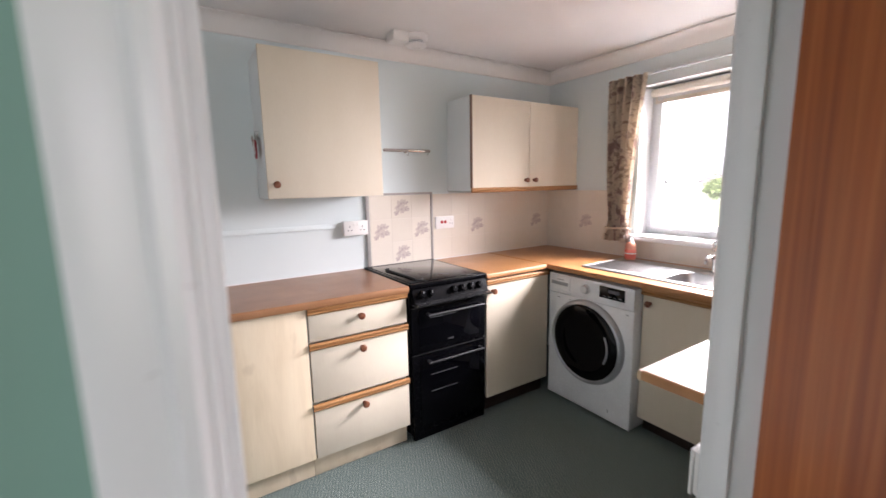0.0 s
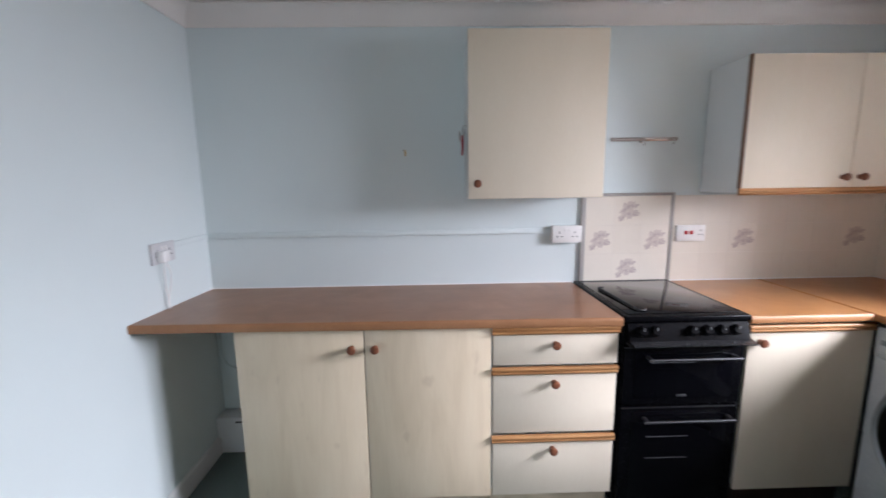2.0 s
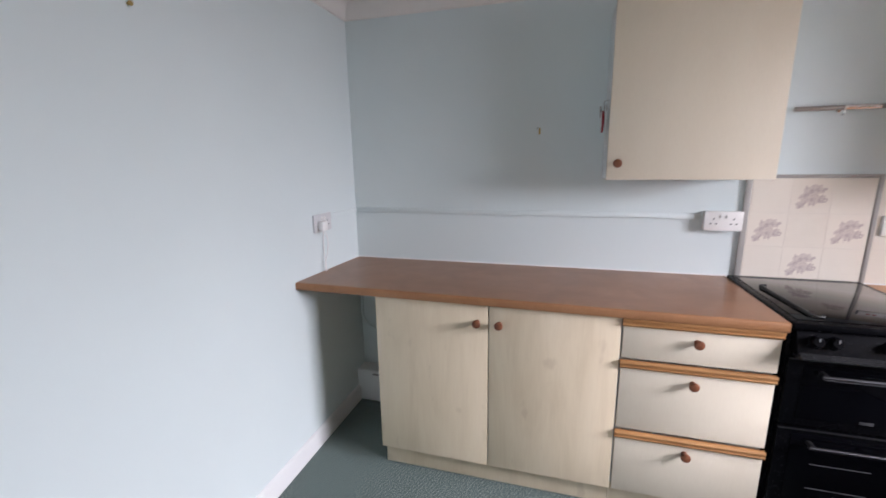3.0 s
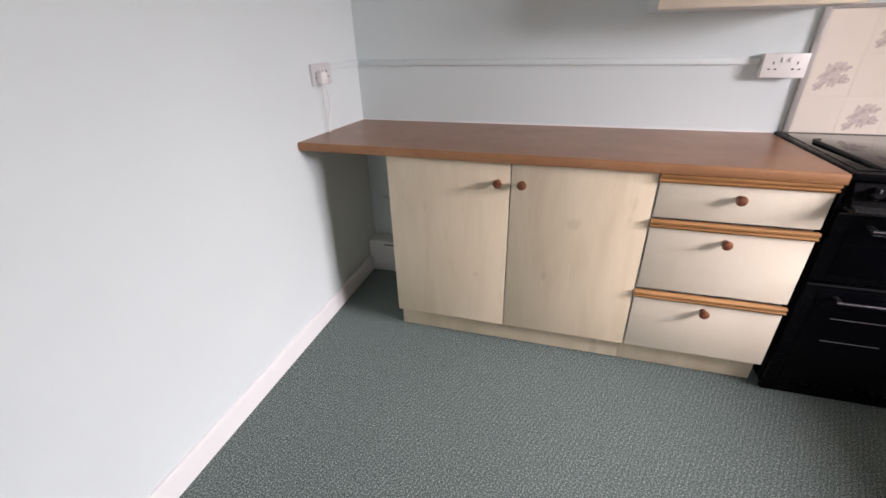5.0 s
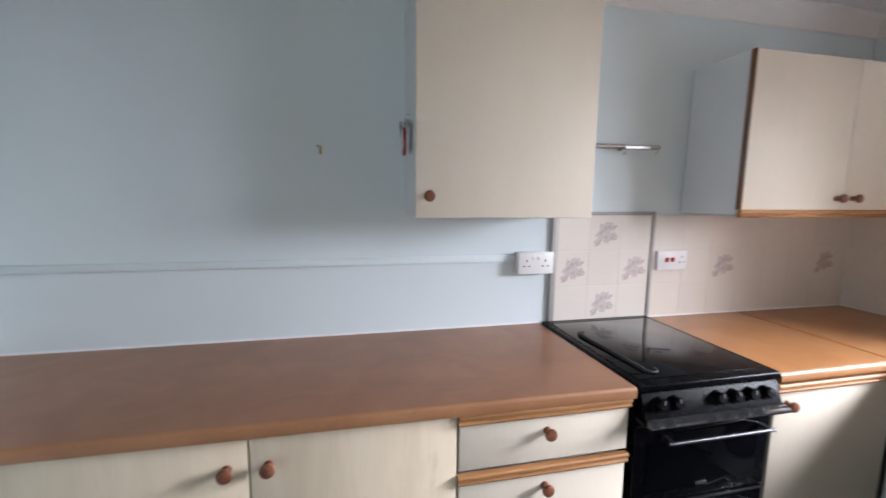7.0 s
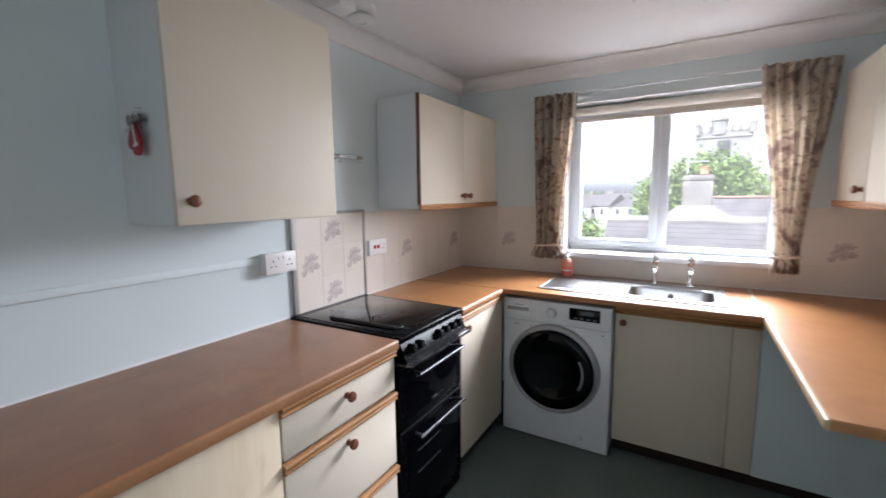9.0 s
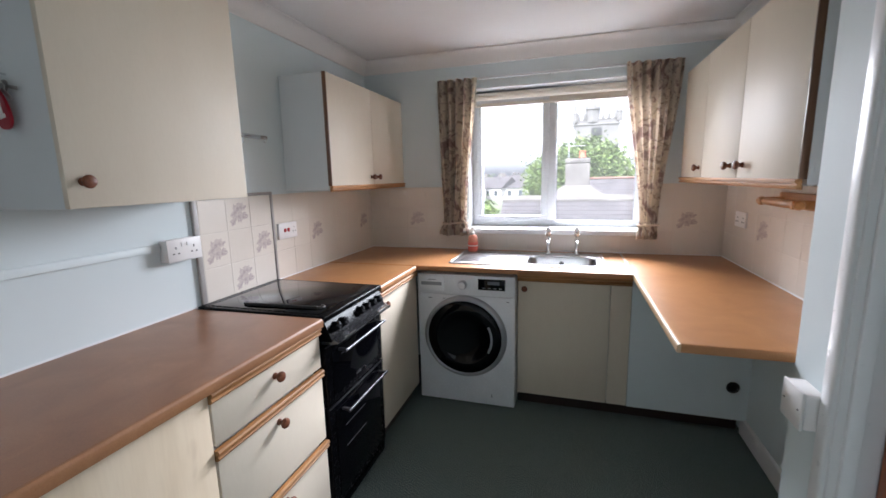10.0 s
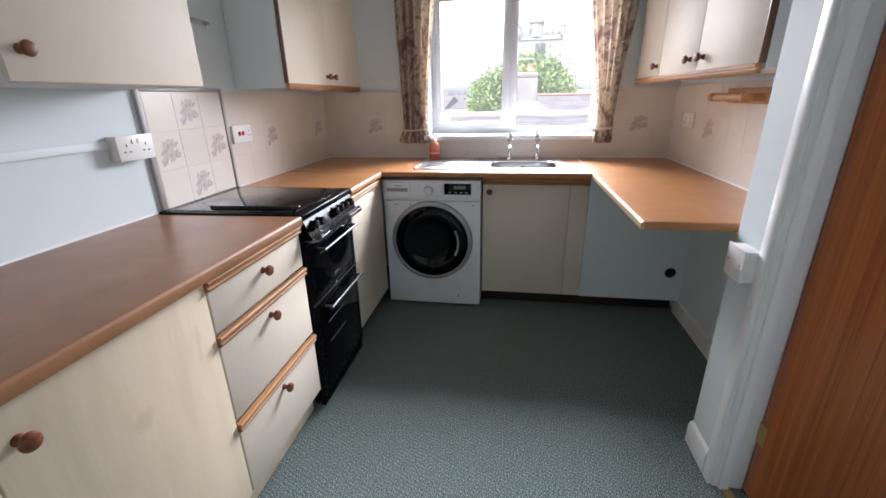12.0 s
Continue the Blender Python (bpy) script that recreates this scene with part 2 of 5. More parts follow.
def glass_material():
    k = Mat("window_glass")
    out = k.t.nodes["Material Output"]
    clear = k.n("BsdfTransparent", Color=(0.96, 0.98, 0.97, 1))
    gloss = k.n("BsdfGlossy", Roughness=0.01)
    # a faint translucent share puts veiling glare over the view outside
    glare = k.n("BsdfTranslucent", Color=(0.9, 0.9, 0.88, 1))
    glare_mix = k.n("MixShader", Fac=k.span(k.noise(k.world(), 9, 4, 0.6), 0.004, 0.008))
    mixer = k.n("MixShader", Fac=k.maths("MULTIPLY", k.n("Fresnel", IOR=1.45).outputs[0], 0.8))
    k.t.links.new(clear.outputs[0], glare_mix.inputs[1])
    k.t.links.new(glare.outputs[0], glare_mix.inputs[2])
    k.t.links.new(glare_mix.outputs[0], mixer.inputs[1])
    k.t.links.new(gloss.outputs[0], mixer.inputs[2])
    k.t.links.new(mixer.outputs[0], out.inputs[0])
    return k.m


def brushed_steel():
    k = Mat("brushed_stainless_steel", (0.42, 0.42, 0.42), 0.25, 1.0)
    f = k.noise(k.world((1, 0.03, 1)), 320, 3)
    k.set("Roughness", k.span(f, 0.24, 0.38))
    k.bump(f, 0.05, 0.0005)
    return k.m


M_TOP = worktop_material("orange_brown_worktop_laminate", (0.37, 0.165, 0.06), (0.43, 0.20, 0.077), (0.48, 0.235, 0.095))
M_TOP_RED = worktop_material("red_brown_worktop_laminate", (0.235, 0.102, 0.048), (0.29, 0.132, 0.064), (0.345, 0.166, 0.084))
# brown lipping, with the shade on the left front edge darkened into it
M_TOP_SHADED_EDGE = worktop_material("brown_worktop_lipping", (0.29, 0.13, 0.055), (0.345, 0.16, 0.07), (0.39, 0.19, 0.088), 0.42)
M_TOP_LIP = worktop_material("orange_brown_worktop_lipping", (0.37, 0.165, 0.06), (0.43, 0.20, 0.077), (0.48, 0.235, 0.095), 0.42)
M_TOP_EDGE = worktop_material("worn_pale_lipping", (0.55, 0.36, 0.20), (0.62, 0.44, 0.27), (0.68, 0.52, 0.35))
M_MAPLE, M_CARPET = maple_material(), carpet_material()
M_TILE, M_TILE_MOTIF = tile_material("cream_glazed_tile", False), tile_material("printed_glazed_tile", True)
M_CURTAIN, M_GLASS, M_STEEL = curtain_material(), glass_material(), brushed_steel()

# ---------------------------------------------------------------- mesh helpers
ORIGIN = {}


def thing(name, at, label, category, group="", kind=""):
    """An empty at the base of a thing, which parents its parts."""
    ob = new(name)
    ob.empty_display_size = 0.05
    ob.location = at
    ORIGIN[ob.name] = Vector(at)
    return tagged(ob, label, category, group, kind)


def finish(bm, material, smooth=35):
    me = bpy.data.meshes.new("mesh")
    bmesh.ops.recalc_face_normals(bm, faces=bm.faces)
    bm.to_mesh(me)
    bm.free()
    me.materials.append(material)
    if smooth:
        me.shade_smooth()
        me.set_sharp_from_angle(angle=radians(smooth))
    return me


def part(name, bm, material, parent, label=""):
    """One mesh, given in world metres, under a thing or a part."""
    o = ORIGIN[parent.name]
    bmesh.ops.translate(bm, verts=bm.verts, vec=-o)
    ob = new(name, finish(bm, material))
    ob.parent = parent
    ORIGIN[ob.name] = o
    return tagged(ob, label)


def solid(name, bm, material, label, category="", kind="structure", group=""):
    """A top-level thing of one mesh, with its origin in its middle at the base."""
    co = [v.co for v in bm.verts]
    lo = Vector([min(c[i] for c in co) for i in range(3)])
    hi = Vector([max(c[i] for c in co) for i in range(3)])
    o = Vector(((lo.x + hi.x) / 2, (lo.y + hi.y) / 2, lo.z))
    bmesh.ops.translate(bm, verts=bm.verts, vec=-o)
    ob = new(name, finish(bm, material))
    ob.location = o
    ORIGIN[ob.name] = o
    return tagged(ob, label, category, group, kind)


def add_box(bm, x0, x1, y0, y1, z0, z1, bevel=0.0, seg=2):
    lo, hi = (min(x0, x1), min(y0, y1), min(z0, z1)), (max(x0, x1), max(y0, y1), max(z0, z1))
    r = bmesh.ops.create_cube(bm, size=1)
    vs = r["verts"]
    for v in vs:
        for i in range(3):
            v.co[i] = hi[i] if v.co[i] > 0 else lo[i]
    if bevel:
        es = list({e for v in vs for e in v.link_edges})
        bmesh.ops.bevel(bm, geom=es, offset=bevel, segments=seg, profile=0.5, affect="EDGES")
    return bm


def box(x0, x1, y0, y1, z0, z1, bevel=0.0, seg=2):
    return add_box(bmesh.new(), x0, x1, y0, y1, z0, z1, bevel, seg)


def add_lathe(bm, profile, at, axis, seg=24):
    """Turns (radius, height) pairs about an axis through a point."""
    q = Vector((0, 0, 1)).rotation_difference(Vector(axis)).to_matrix()
    at = Vector(at)
    rings = []
    for r, h in profile:
        if r < 1e-6:
            rings.append([bm.verts.new(at + q @ Vector((0, 0, h)))])
        else:
            rings.append([bm.verts.new(at + q @ Vector((r * math.cos(2 * math.pi * i / seg), r * math.sin(2 * math.pi * i / seg), h))) for i in range(seg)])
    for a, b in zip(rings, rings[1:]):
        for i in range(seg):
            j = (i + 1) % seg
            if len(a) == 1 and len(b) == 1:
                continue
            if len(a) == 1:
                bm.faces.new((a[0], b[i], b[j]))
            elif len(b) == 1:
                bm.faces.new((a[i], a[j], b[0]))
            else:
                bm.faces.new((a[i], a[j], b[j], b[i]))
    return bm


def lathe(profile, at, axis=(0, 0, 1), seg=24):
    return add_lathe(bmesh.new(), profile, at, axis, seg)


def rod(a, b, r, seg=12, soft=0.0):
    a, b = Vector(a), Vector(b)
    n = (b - a).length
    s = soft or r * 0.3
    return lathe([(0, 0), (r - s, 0), (r, s), (r, n - s), (r - s, n), (0, n)], a, (b - a).normalized(), seg)


def tube(points, r, seg=8):
    """A round cord or pipe along a smooth line through a few points."""
    ps = [Vector(p) for p in points]
    line = []
    for i in range(len(ps) - 1):
        p0, p1, p2, p3 = ps[max(0, i - 1)], ps[i], ps[i + 1], ps[min(len(ps) - 1, i + 2)]
        for k in range(6):
            u = k / 6
            line.append(0.5 * (2 * p1 + (p2 - p0) * u + (2 * p0 - 5 * p1 + 4 * p2 - p3) * u * u + (3 * p1 - p0 - 3 * p2 + p3) * u ** 3))
    line.append(ps[-1])
    bm = bmesh.new()
    rings = []
    for i, p in enumerate(line):
        d = (line[min(i + 1, len(line) - 1)] - line[max(i - 1, 0)]).normalized()
        side = d.cross(Vector((0, 0, 1)) if abs(d.z) < 0.9 else Vector((1, 0, 0))).normalized()
        up = side.cross(d)
        rings.append([bm.verts.new(p + r * (math.cos(2 * math.pi * k / seg) * side + math.sin(2 * math.pi * k / seg) * up)) for k in range(seg)])
    for a, b in zip(rings, rings[1:]):
        for k in range(seg):
            bm.faces.new((a[k], a[(k + 1) % seg], b[(k + 1) % seg], b[k]))
    bm.faces.new(rings[0])
    bm.faces.new(rings[-1])
    return bm


def extrude_profile(profile, a, b, side, up=(0, 0, 1)):
    """Sweeps a closed profile of (out, up) pairs from a to b; out goes along side."""
    bm = bmesh.new()
    a, b, side, up = Vector(a), Vector(b), Vector(side), Vector(up)
    ra = [bm.verts.new(a + side * o + up * h) for o, h in profile]
    rb = [bm.verts.new(b + side * o + up * h) for o, h in profile]
    n = len(profile)
    for i in range(n):
        bm.faces.new((ra[i], ra[(i + 1) % n], rb[(i + 1) % n], rb[i]))
    bm.faces.new(ra)
    bm.faces.new(rb)
    return bm


# ---------------------------------------------------------------- the shell of the kitchen and the hall
NORTH, EAST, SOUTH, CEIL = 2.945, 3.55, 0.53, 2.245
PART_IN, PART_OUT = 0.838, 0.752
DOOR_L, DOOR_R, DOOR_H = 0.945, 1.72, 2.0
WIN_L, WIN_R, WIN_B, WIN_T = 2.16, 0.985, 1.02, 2.0

solid("floor", box(-0.15, 3.85, 0.30, 3.10, -0.12, 0.0), M_CARPET, "dark green ribbed carpet over the kitchen floor", "floor")
solid("floor_hall", box(-0.9, 1.93, -1.9, 0.30, -0.12, -0.002), M_CARPET, "dark green carpet in the hall outside the kitchen", "floor")
solid("ceiling", box(-0.15, 3.82, 0.42, 3.10, CEIL, CEIL + 0.12), M_CEIL, "white painted ceiling with fine texture", "ceiling")
solid("ceiling_hall", box(-0.9, 1.93, -1.9, 0.42, CEIL, CEIL + 0.12), M_CEIL, "white painted hall ceiling", "ceiling")
wall_north = solid("wall_north", box(-0.15, 3.85, NORTH, 3.10, 0, CEIL), M_WALL, "pale aqua painted wall behind the cooker and worktops", "wall")
wall_west = solid("wall_west", box(-0.15, 0.0, 0.79, NORTH, 0, CEIL), M_WALL, "pale aqua painted plain wall", "wall")
bm = bmesh.new()
add_box(bm, EAST, 3.82, 0.42, NORTH, 0, WIN_B)
add_box(bm, EAST, 3.82, 0.42, NORTH, WIN_T, CEIL)
add_box(bm, EAST, 3.82, 0.42, WIN_R, WIN_B, WIN_T)
add_box(bm, EAST, 3.82, WIN_L, NORTH, WIN_B, WIN_T)
wall_east = solid("wall_east", bm, M_WALL, "pale aqua painted wall with the window opening", "wall")
wall_south = solid("wall_south", box(1.93, EAST, 0.42, SOUTH, 0, CEIL), M_WALL, "pale aqua wall of the recess behind the counter", "wall")
bm = bmesh.new()
add_box(bm, -0.15, DOOR_L - 0.03, 0.79, PART_IN, 0, CEIL)
add_box(bm, DOOR_R + 0.03, 1.93, 0.79, PART_IN, 0, CEIL)
add_box(bm, DOOR_L - 0.03, DOOR_R + 0.03, 0.79, PART_IN, DOOR_H + 0.03, CEIL)
add_box(bm, 1.88, 1.93, 0.42, 0.79, 0, CEIL)
solid("wall_partition", bm, M_WALL, "pale aqua partition wall with the doorway and its return", "wall")
bm = bmesh.new()
add_box(bm, -0.9, DOOR_L - 0.03, PART_OUT, 0.79, 0, CEIL)
add_box(bm, DOOR_R + 0.03, 1.88, PART_OUT, 0.79, 0, CEIL)
add_box(bm, DOOR_L - 0.03, DOOR_R + 0.03, PART_OUT, 0.79, DOOR_H + 0.03, CEIL)
solid("wall_hall_north", bm, M_HALL, "sea green painted hall wall round the kitchen doorway", "wall")
solid("wall_hall_east", box(1.83, 1.88, -1.8, PART_OUT, 0, CEIL), M_HALL, "sea green painted hall wall behind the open door", "wall")
solid("wall_hall_west", box(-0.9, -0.8, -1.8, PART_OUT, 0, CEIL), M_HALL, "sea green painted hall wall", "wall")
# never in view; the opening is added as a place for the hall's lamp
bm = box(-0.9, 0.0, -1.9, -1.8, 0, CEIL)
add_box(bm, 1.3, 1.88, -1.9, -1.8, 0, CEIL)
add_box(bm, 0.0, 1.3, -1.9, -1.8, 1.95, CEIL)
add_box(bm, 0.0, 1.3, -1.9, -1.8, 0, 0.75)
solid("wall_hall_south", bm, M_HALL, "sea green painted unseen hall wall with an opening added for light", "wall")

# coving: a hollow curve between wall and ceiling
COVE = [(0, 0)] + [(0.006, 0.0)] + [(0.010 + 0.050 * (1 - math.cos(t * math.pi / 12)), 0.004 + 0.078 * math.sin(t * math.pi / 12)) for t in range(0, 7)] + [(0.068, 0.0825), (0.068, 0.09), (0, 0.09)]
zc = CEIL - 0.092
for a, b, side in (((0, NORTH, zc), (EAST, NORTH, zc), (0, -1, 0)), ((EAST, SOUTH, zc), (EAST, NORTH, zc), (-1, 0, 0)),
                   ((0, PART_IN, zc), (0, NORTH, zc), (1, 0, 0)), ((1.93, SOUTH, zc), (EAST, SOUTH, zc), (0, 1, 0)), ((0, PART_IN, zc), (1.93, PART_IN, zc), (0, 1, 0))):
    solid("coving", extrude_profile(COVE, a, b, side), M_COVE, "white plaster coving under the ceiling", "coving", group="coving lengths")

SKIRT = [(0, 0), (0.016, 0), (0.016, 0.075), (0.013, 0.088), (0.006, 0.094), (0, 0.094)]
for a, b, side in (((0, PART_IN, 0), (0, 2.845, 0), (1, 0, 0)), ((0.0, PART_IN, 0), (DOOR_L - 0.03, PART_IN, 0), (0, 1, 0)),
                   ((DOOR_R + 0.055, PART_IN, 0), (1.93, PART_IN, 0), (0, 1, 0)), ((1.93, SOUTH, 0), (3.02, SOUTH, 0), (0, 1, 0))):
    solid("baseboard", extrude_profile(SKIRT, a, b, side), M_GLOSS, "white gloss painted skirting board", "baseboard", group="skirting boards")

# boxed-in pipes at the foot of the wall under the worktop's open end
boxing = thing("pipe_boxing", (0.2, 2.9, 0), "white painted low pipe boxing under the worktop", "boxing", kind="structure")
part("body", box(0.0, 0.40, 2.845, NORTH, 0, 0.20, 0.004), M_GLOSS, boxing)
part("slot", box(0.10, 0.36, 2.843, 2.848, 0.172, 0.180), M_DARK, boxing, "dark gap under the lid")

# door lining, stop, architraves, door
frame_set = thing("door_frame", ((DOOR_L + DOOR_R) / 2, 0.79, 0), "white gloss painted door lining with architraves", "door frame", kind="structure")
y0, y1 = PART_OUT - 0.004, PART_IN + 0.004
part("lining", box(DOOR_L - 0.03, DOOR_L, y0, y1, 0, DOOR_H, 0.002), M_GLOSS, frame_set)
part("lining", box(DOOR_R, DOOR_R + 0.03, y0, y1, 0, DOOR_H, 0.002), M_GLOSS, frame_set)
part("head", box(DOOR_L - 0.03, DOOR_R + 0.03, y0, y1, DOOR_H, DOOR_H + 0.03, 0.002), M_GLOSS, frame_set)
part("stop", box(DOOR_L, DOOR_L + 0.012, 0.795, 0.825, 0, DOOR_H - 0.001, 0.002), M_GLOSS, frame_set)
part("stop", box(DOOR_R - 0.012, DOOR_R, 0.795, 0.825, 0, DOOR_H - 0.001, 0.002), M_GLOSS, frame_set)
part("stop", box(DOOR_L + 0.012, DOOR_R - 0.012, 0.795, 0.825, DOOR_H - 0.012, DOOR_H, 0.002), M_GLOSS, frame_set)
for xa, xb, yy, out in ((DOOR_L - 0.054, DOOR_L - 0.006, PART_OUT, -1), (DOOR_R + 0.008, DOOR_R + 0.055, PART_OUT, -1),
                        (DOOR_R + 0.008, DOOR_R + 0.055, PART_IN, 1)):
    wide = (xb - xa) / 0.054
    prof = [(o, h * wide) for o, h in ((0, 0), (0.014, 0.0), (0.018, 0.006), (0.018, 0.014), (0.013, 0.020), (0.016, 0.042), (0.012, 0.054), (0, 0.054))]
    if out > 0:
        prof = [(0, 0), (0.012, 0.0), (0.015, 0.003), (0.016, 0.008), (0.016, 0.038), (0.013, 0.044), (0.008, 0.047), (0, 0.047)]
    if xb < 1.2:
        bm = extrude_profile(prof, (xb, yy, 0), (xb, yy, DOOR_H + 0.05), (0, out, 0), (-1, 0, 0))
    else:
        bm = extrude_profile(prof, (xa, yy, 0), (xa, yy, DOOR_H + 0.05), (0, out, 0), (1, 0, 0))
    part("architrave", bm, M_GLOSS, frame_set)
part("architrave", box(DOOR_L - 0.03, DOOR_R + 0.008, PART_IN, PART_IN + 0.016, DOOR_H + 0.008, DOOR_H + 0.05, 0.004), M_GLOSS, frame_set)
solid("threshold_strip", box(DOOR_L, DOOR_R, 0.785, 0.815, 0.0, 0.004, 0.0015), M_BRASS, "worn brass carpet threshold strip in the doorway", "threshold strip", "", "")

door = thing("door_1", (DOOR_R - 0.02, PART_OUT - 0.4, 0), "red-brown wood veneer flush door standing open into the hall", "door", kind="structure")
leaf = part("leaf", box(DOOR_R - 0.040, DOOR_R - 0.001, -0.030, PART_OUT - 0.004, 0.010, 1.985, 0.002), M_DOORWOOD, door)
for hz in (0.255, 1.75):
    part("hinge", box(DOOR_R - 0.036, DOOR_R + 0.001, PART_OUT - 0.0042, PART_OUT - 0.0012, hz - 0.038, hz + 0.038, 0.001), M_BRASS, door, "worn brass butt hinge")
    part("hinge_pin", rod((DOOR_R + 0.001, PART_OUT - 0.009, hz - 0.038), (DOOR_R + 0.001, PART_OUT - 0.009, hz + 0.038), 0.005, 10), M_BRASS, door, "worn brass hinge knuckle")
part("handle", tube([(DOOR_R - 0.040, 0.03, 1.0), (DOOR_R - 0.085, 0.03, 1.0), (DOOR_R - 0.09, 0.06, 1.0), (DOOR_R - 0.09, 0.14, 1.0)], 0.009), M_BRASS, door, "brass lever handle")

# ---------------------------------------------------------------- window
FX0, FX1 = 3.68, 3.745
win = thing("window_1", (3.71, 1.57, WIN_B), "white plastic double-glazed window with two lights", "window", kind="structure")
bm = bmesh.new()
b = 0.004
add_box(bm, FX0, FX1, WIN_R, WIN_L, WIN_B + 0.012, WIN_B + 0.055, b)
add_box(bm, FX0, FX1, WIN_R, WIN_L, WIN_T - 0.05, WIN_T, b)
add_box(bm, FX0, FX1, WIN_L - 0.045, WIN_L, WIN_B + 0.055, WIN_T - 0.05, b)
add_box(bm, FX0, FX1, WIN_R, WIN_R + 0.05, WIN_B + 0.055, WIN_T - 0.05, b)
add_box(bm, FX0, FX1, 1.552, 1.612, WIN_B + 0.055, WIN_T - 0.05, b)
part("window_frame", bm, M_UPVC, win)
bm = bmesh.new()
sx0, sx1, sa, sb, sz0, sz1 = FX0 - 0.014, FX1 - 0.01, 1.606, WIN_L - 0.04, WIN_B + 0.05, WIN_T - 0.045
for q in ((sa, sb, sz0, sz0 + 0.042), (sa, sb, sz1 - 0.042, sz1), (sa, sa + 0.046, sz0 + 0.042, sz1 - 0.042), (sb - 0.04, sb, sz0 + 0.042, sz1 - 0.042)):
    add_box(bm, sx0, sx1, *q, 0.005)
sash = part("sash", bm, M_UPVC, win, "opening casement")
part("handle", box(sx0 - 0.022, sx0 - 0.002, 1.618, 1.640, 1.44, 1.56, 0.005), M_UPVC, sash, "white casement handle")
p1 = part("pane", box(3.706, 3.722, sa + 0.04, sb - 0.035, sz0 + 0.036, sz1 - 0.036), M_GLASS, win, "clear glass")
p2 = part("pane", box(3.706, 3.722, WIN_R + 0.044, 1.558, WIN_B + 0.05, WIN_T - 0.045), M_GLASS, win, "clear glass")
for p in (p1, p2):
    p.visible_shadow = False
bm = bmesh.new()
for q in ((sa + 0.044, sb - 0.038, sz0 + 0.040, sz0 + 0.046), (sa + 0.044, sa + 0.050, sz0 + 0.046, sz1 - 0.04), (sb - 0.044, sb - 0.038, sz0 + 0.046, sz1 - 0.04)):
    add_box(bm, 3.700, 3.705, *q)
for q in ((WIN_R + 0.049, 1.553, WIN_B + 0.053, WIN_B + 0.059), (WIN_R + 0.049, WIN_R + 0.055, WIN_B + 0.059, WIN_T - 0.05), (1.547, 1.553, WIN_B + 0.059, WIN_T - 0.05)):
    add_box(bm, 3.700, 3.705, *q)
part("glazing_seal", bm, M_GREY, win, "thin dark rubber seal")
SILLP = [(0, 0.0), (0.215, 0.0), (0.222, 0.006), (0.224, 0.014), (0.220, 0.026), (0.213, 0.032), (0, 0.032)]
solid("window_sill", extrude_profile(SILLP, (FX0 + 0.004, WIN_R - 0.03, 1.003), (FX0 + 0.004, WIN_L + 0.03, 1.003), (-1, 0, 0)), M_GLOSS, "deep white gloss painted window sill", "sill")
rev = thing("window_reveal", (3.62, 1.57, WIN_B), "white gloss painted plaster reveal round the window", "reveal", kind="structure")
part("jamb", box(EAST - 0.001, FX0 - 0.001, WIN_L - 0.006, WIN_L - 0.0005, 1.036, WIN_T - 0.007), M_GLOSS, rev)
part("jamb", box(EAST - 0.001, FX0 - 0.001, WIN_R + 0.0005, WIN_R + 0.006, 1.036, WIN_T - 0.007), M_GLOSS, rev)
part("soffit", box(EAST - 0.001, FX0 - 0.001, WIN_R + 0.0005, WIN_L - 0.0005, WIN_T - 0.006, WIN_T - 0.0005), M_GLOSS, rev)
blind = thing("roller_blind", (3.66, 1.57, 1.89), "cream roller blind wound up at the window head", "blind")
part("roll", rod((3.645, WIN_R + 0.02, 1.955), (3.645, WIN_L - 0.02, 1.955), 0.026, 16), M_BLIND, blind)
part("cloth", box(3.668, 3.671, WIN_R + 0.03, WIN_L - 0.03, 1.905, 1.955), M_BLIND, blind)
part("bottom_bar", box(3.660, 3.675, WIN_R + 0.03, WIN_L - 0.03, 1.888, 1.905, 0.004), M_BLIND, blind)

# ---------------------------------------------------------------- outside the window
def ground_material():
    k = Mat("town_grass_and_gardens", (0.09, 0.12, 0.05), 0.95, spec=0.1)
    v = k.world()
    c = k.ramp(k.noise(v, 0.03, 4), [(0.35, (0.10, 0.125, 0.075)), (0.55, (0.17, 0.18, 0.13)), (0.7, (0.24, 0.235, 0.20))])
    k.set("Base Color", k.mix(k.span(k.noise(v, 0.8, 4), 0, 0.4), c, (0.05, 0.08, 0.03)))
    return k.m


def stone_material(name, a, b, scale=2.0):
    k = Mat(name, a, 0.9, spec=0.2)
    v = k.world()
    c = k.ramp(k.noise(v, scale, 5, 0.65), [(0.3, a), (0.7, b)])
    k.set("Base Color", k.mix(k.ramp(k.noise(v, scale * 5, 4), [(0.55, (0, 0, 0)), (0.8, (0.6, 0.6, 0.6))]), c, tuple(x * 0.5 for x in a)))
    k.bump(k.noise(v, scale * 8, 3), 0.4, 0.01)
    return k.m


def leaf_material():
    k = Mat("fresh_green_leaves", (0.09, 0.15, 0.03), 0.55, spec=0.3)
    g = k.t.nodes.new("ShaderNodeNewGeometry")
    k.set("Base Color", k.ramp(g.outputs["Random Per Island"], [(0.0, (0.05, 0.085, 0.016)), (0.5, (0.095, 0.145, 0.032)), (1.0, (0.15, 0.19, 0.06))]))
    return k.m


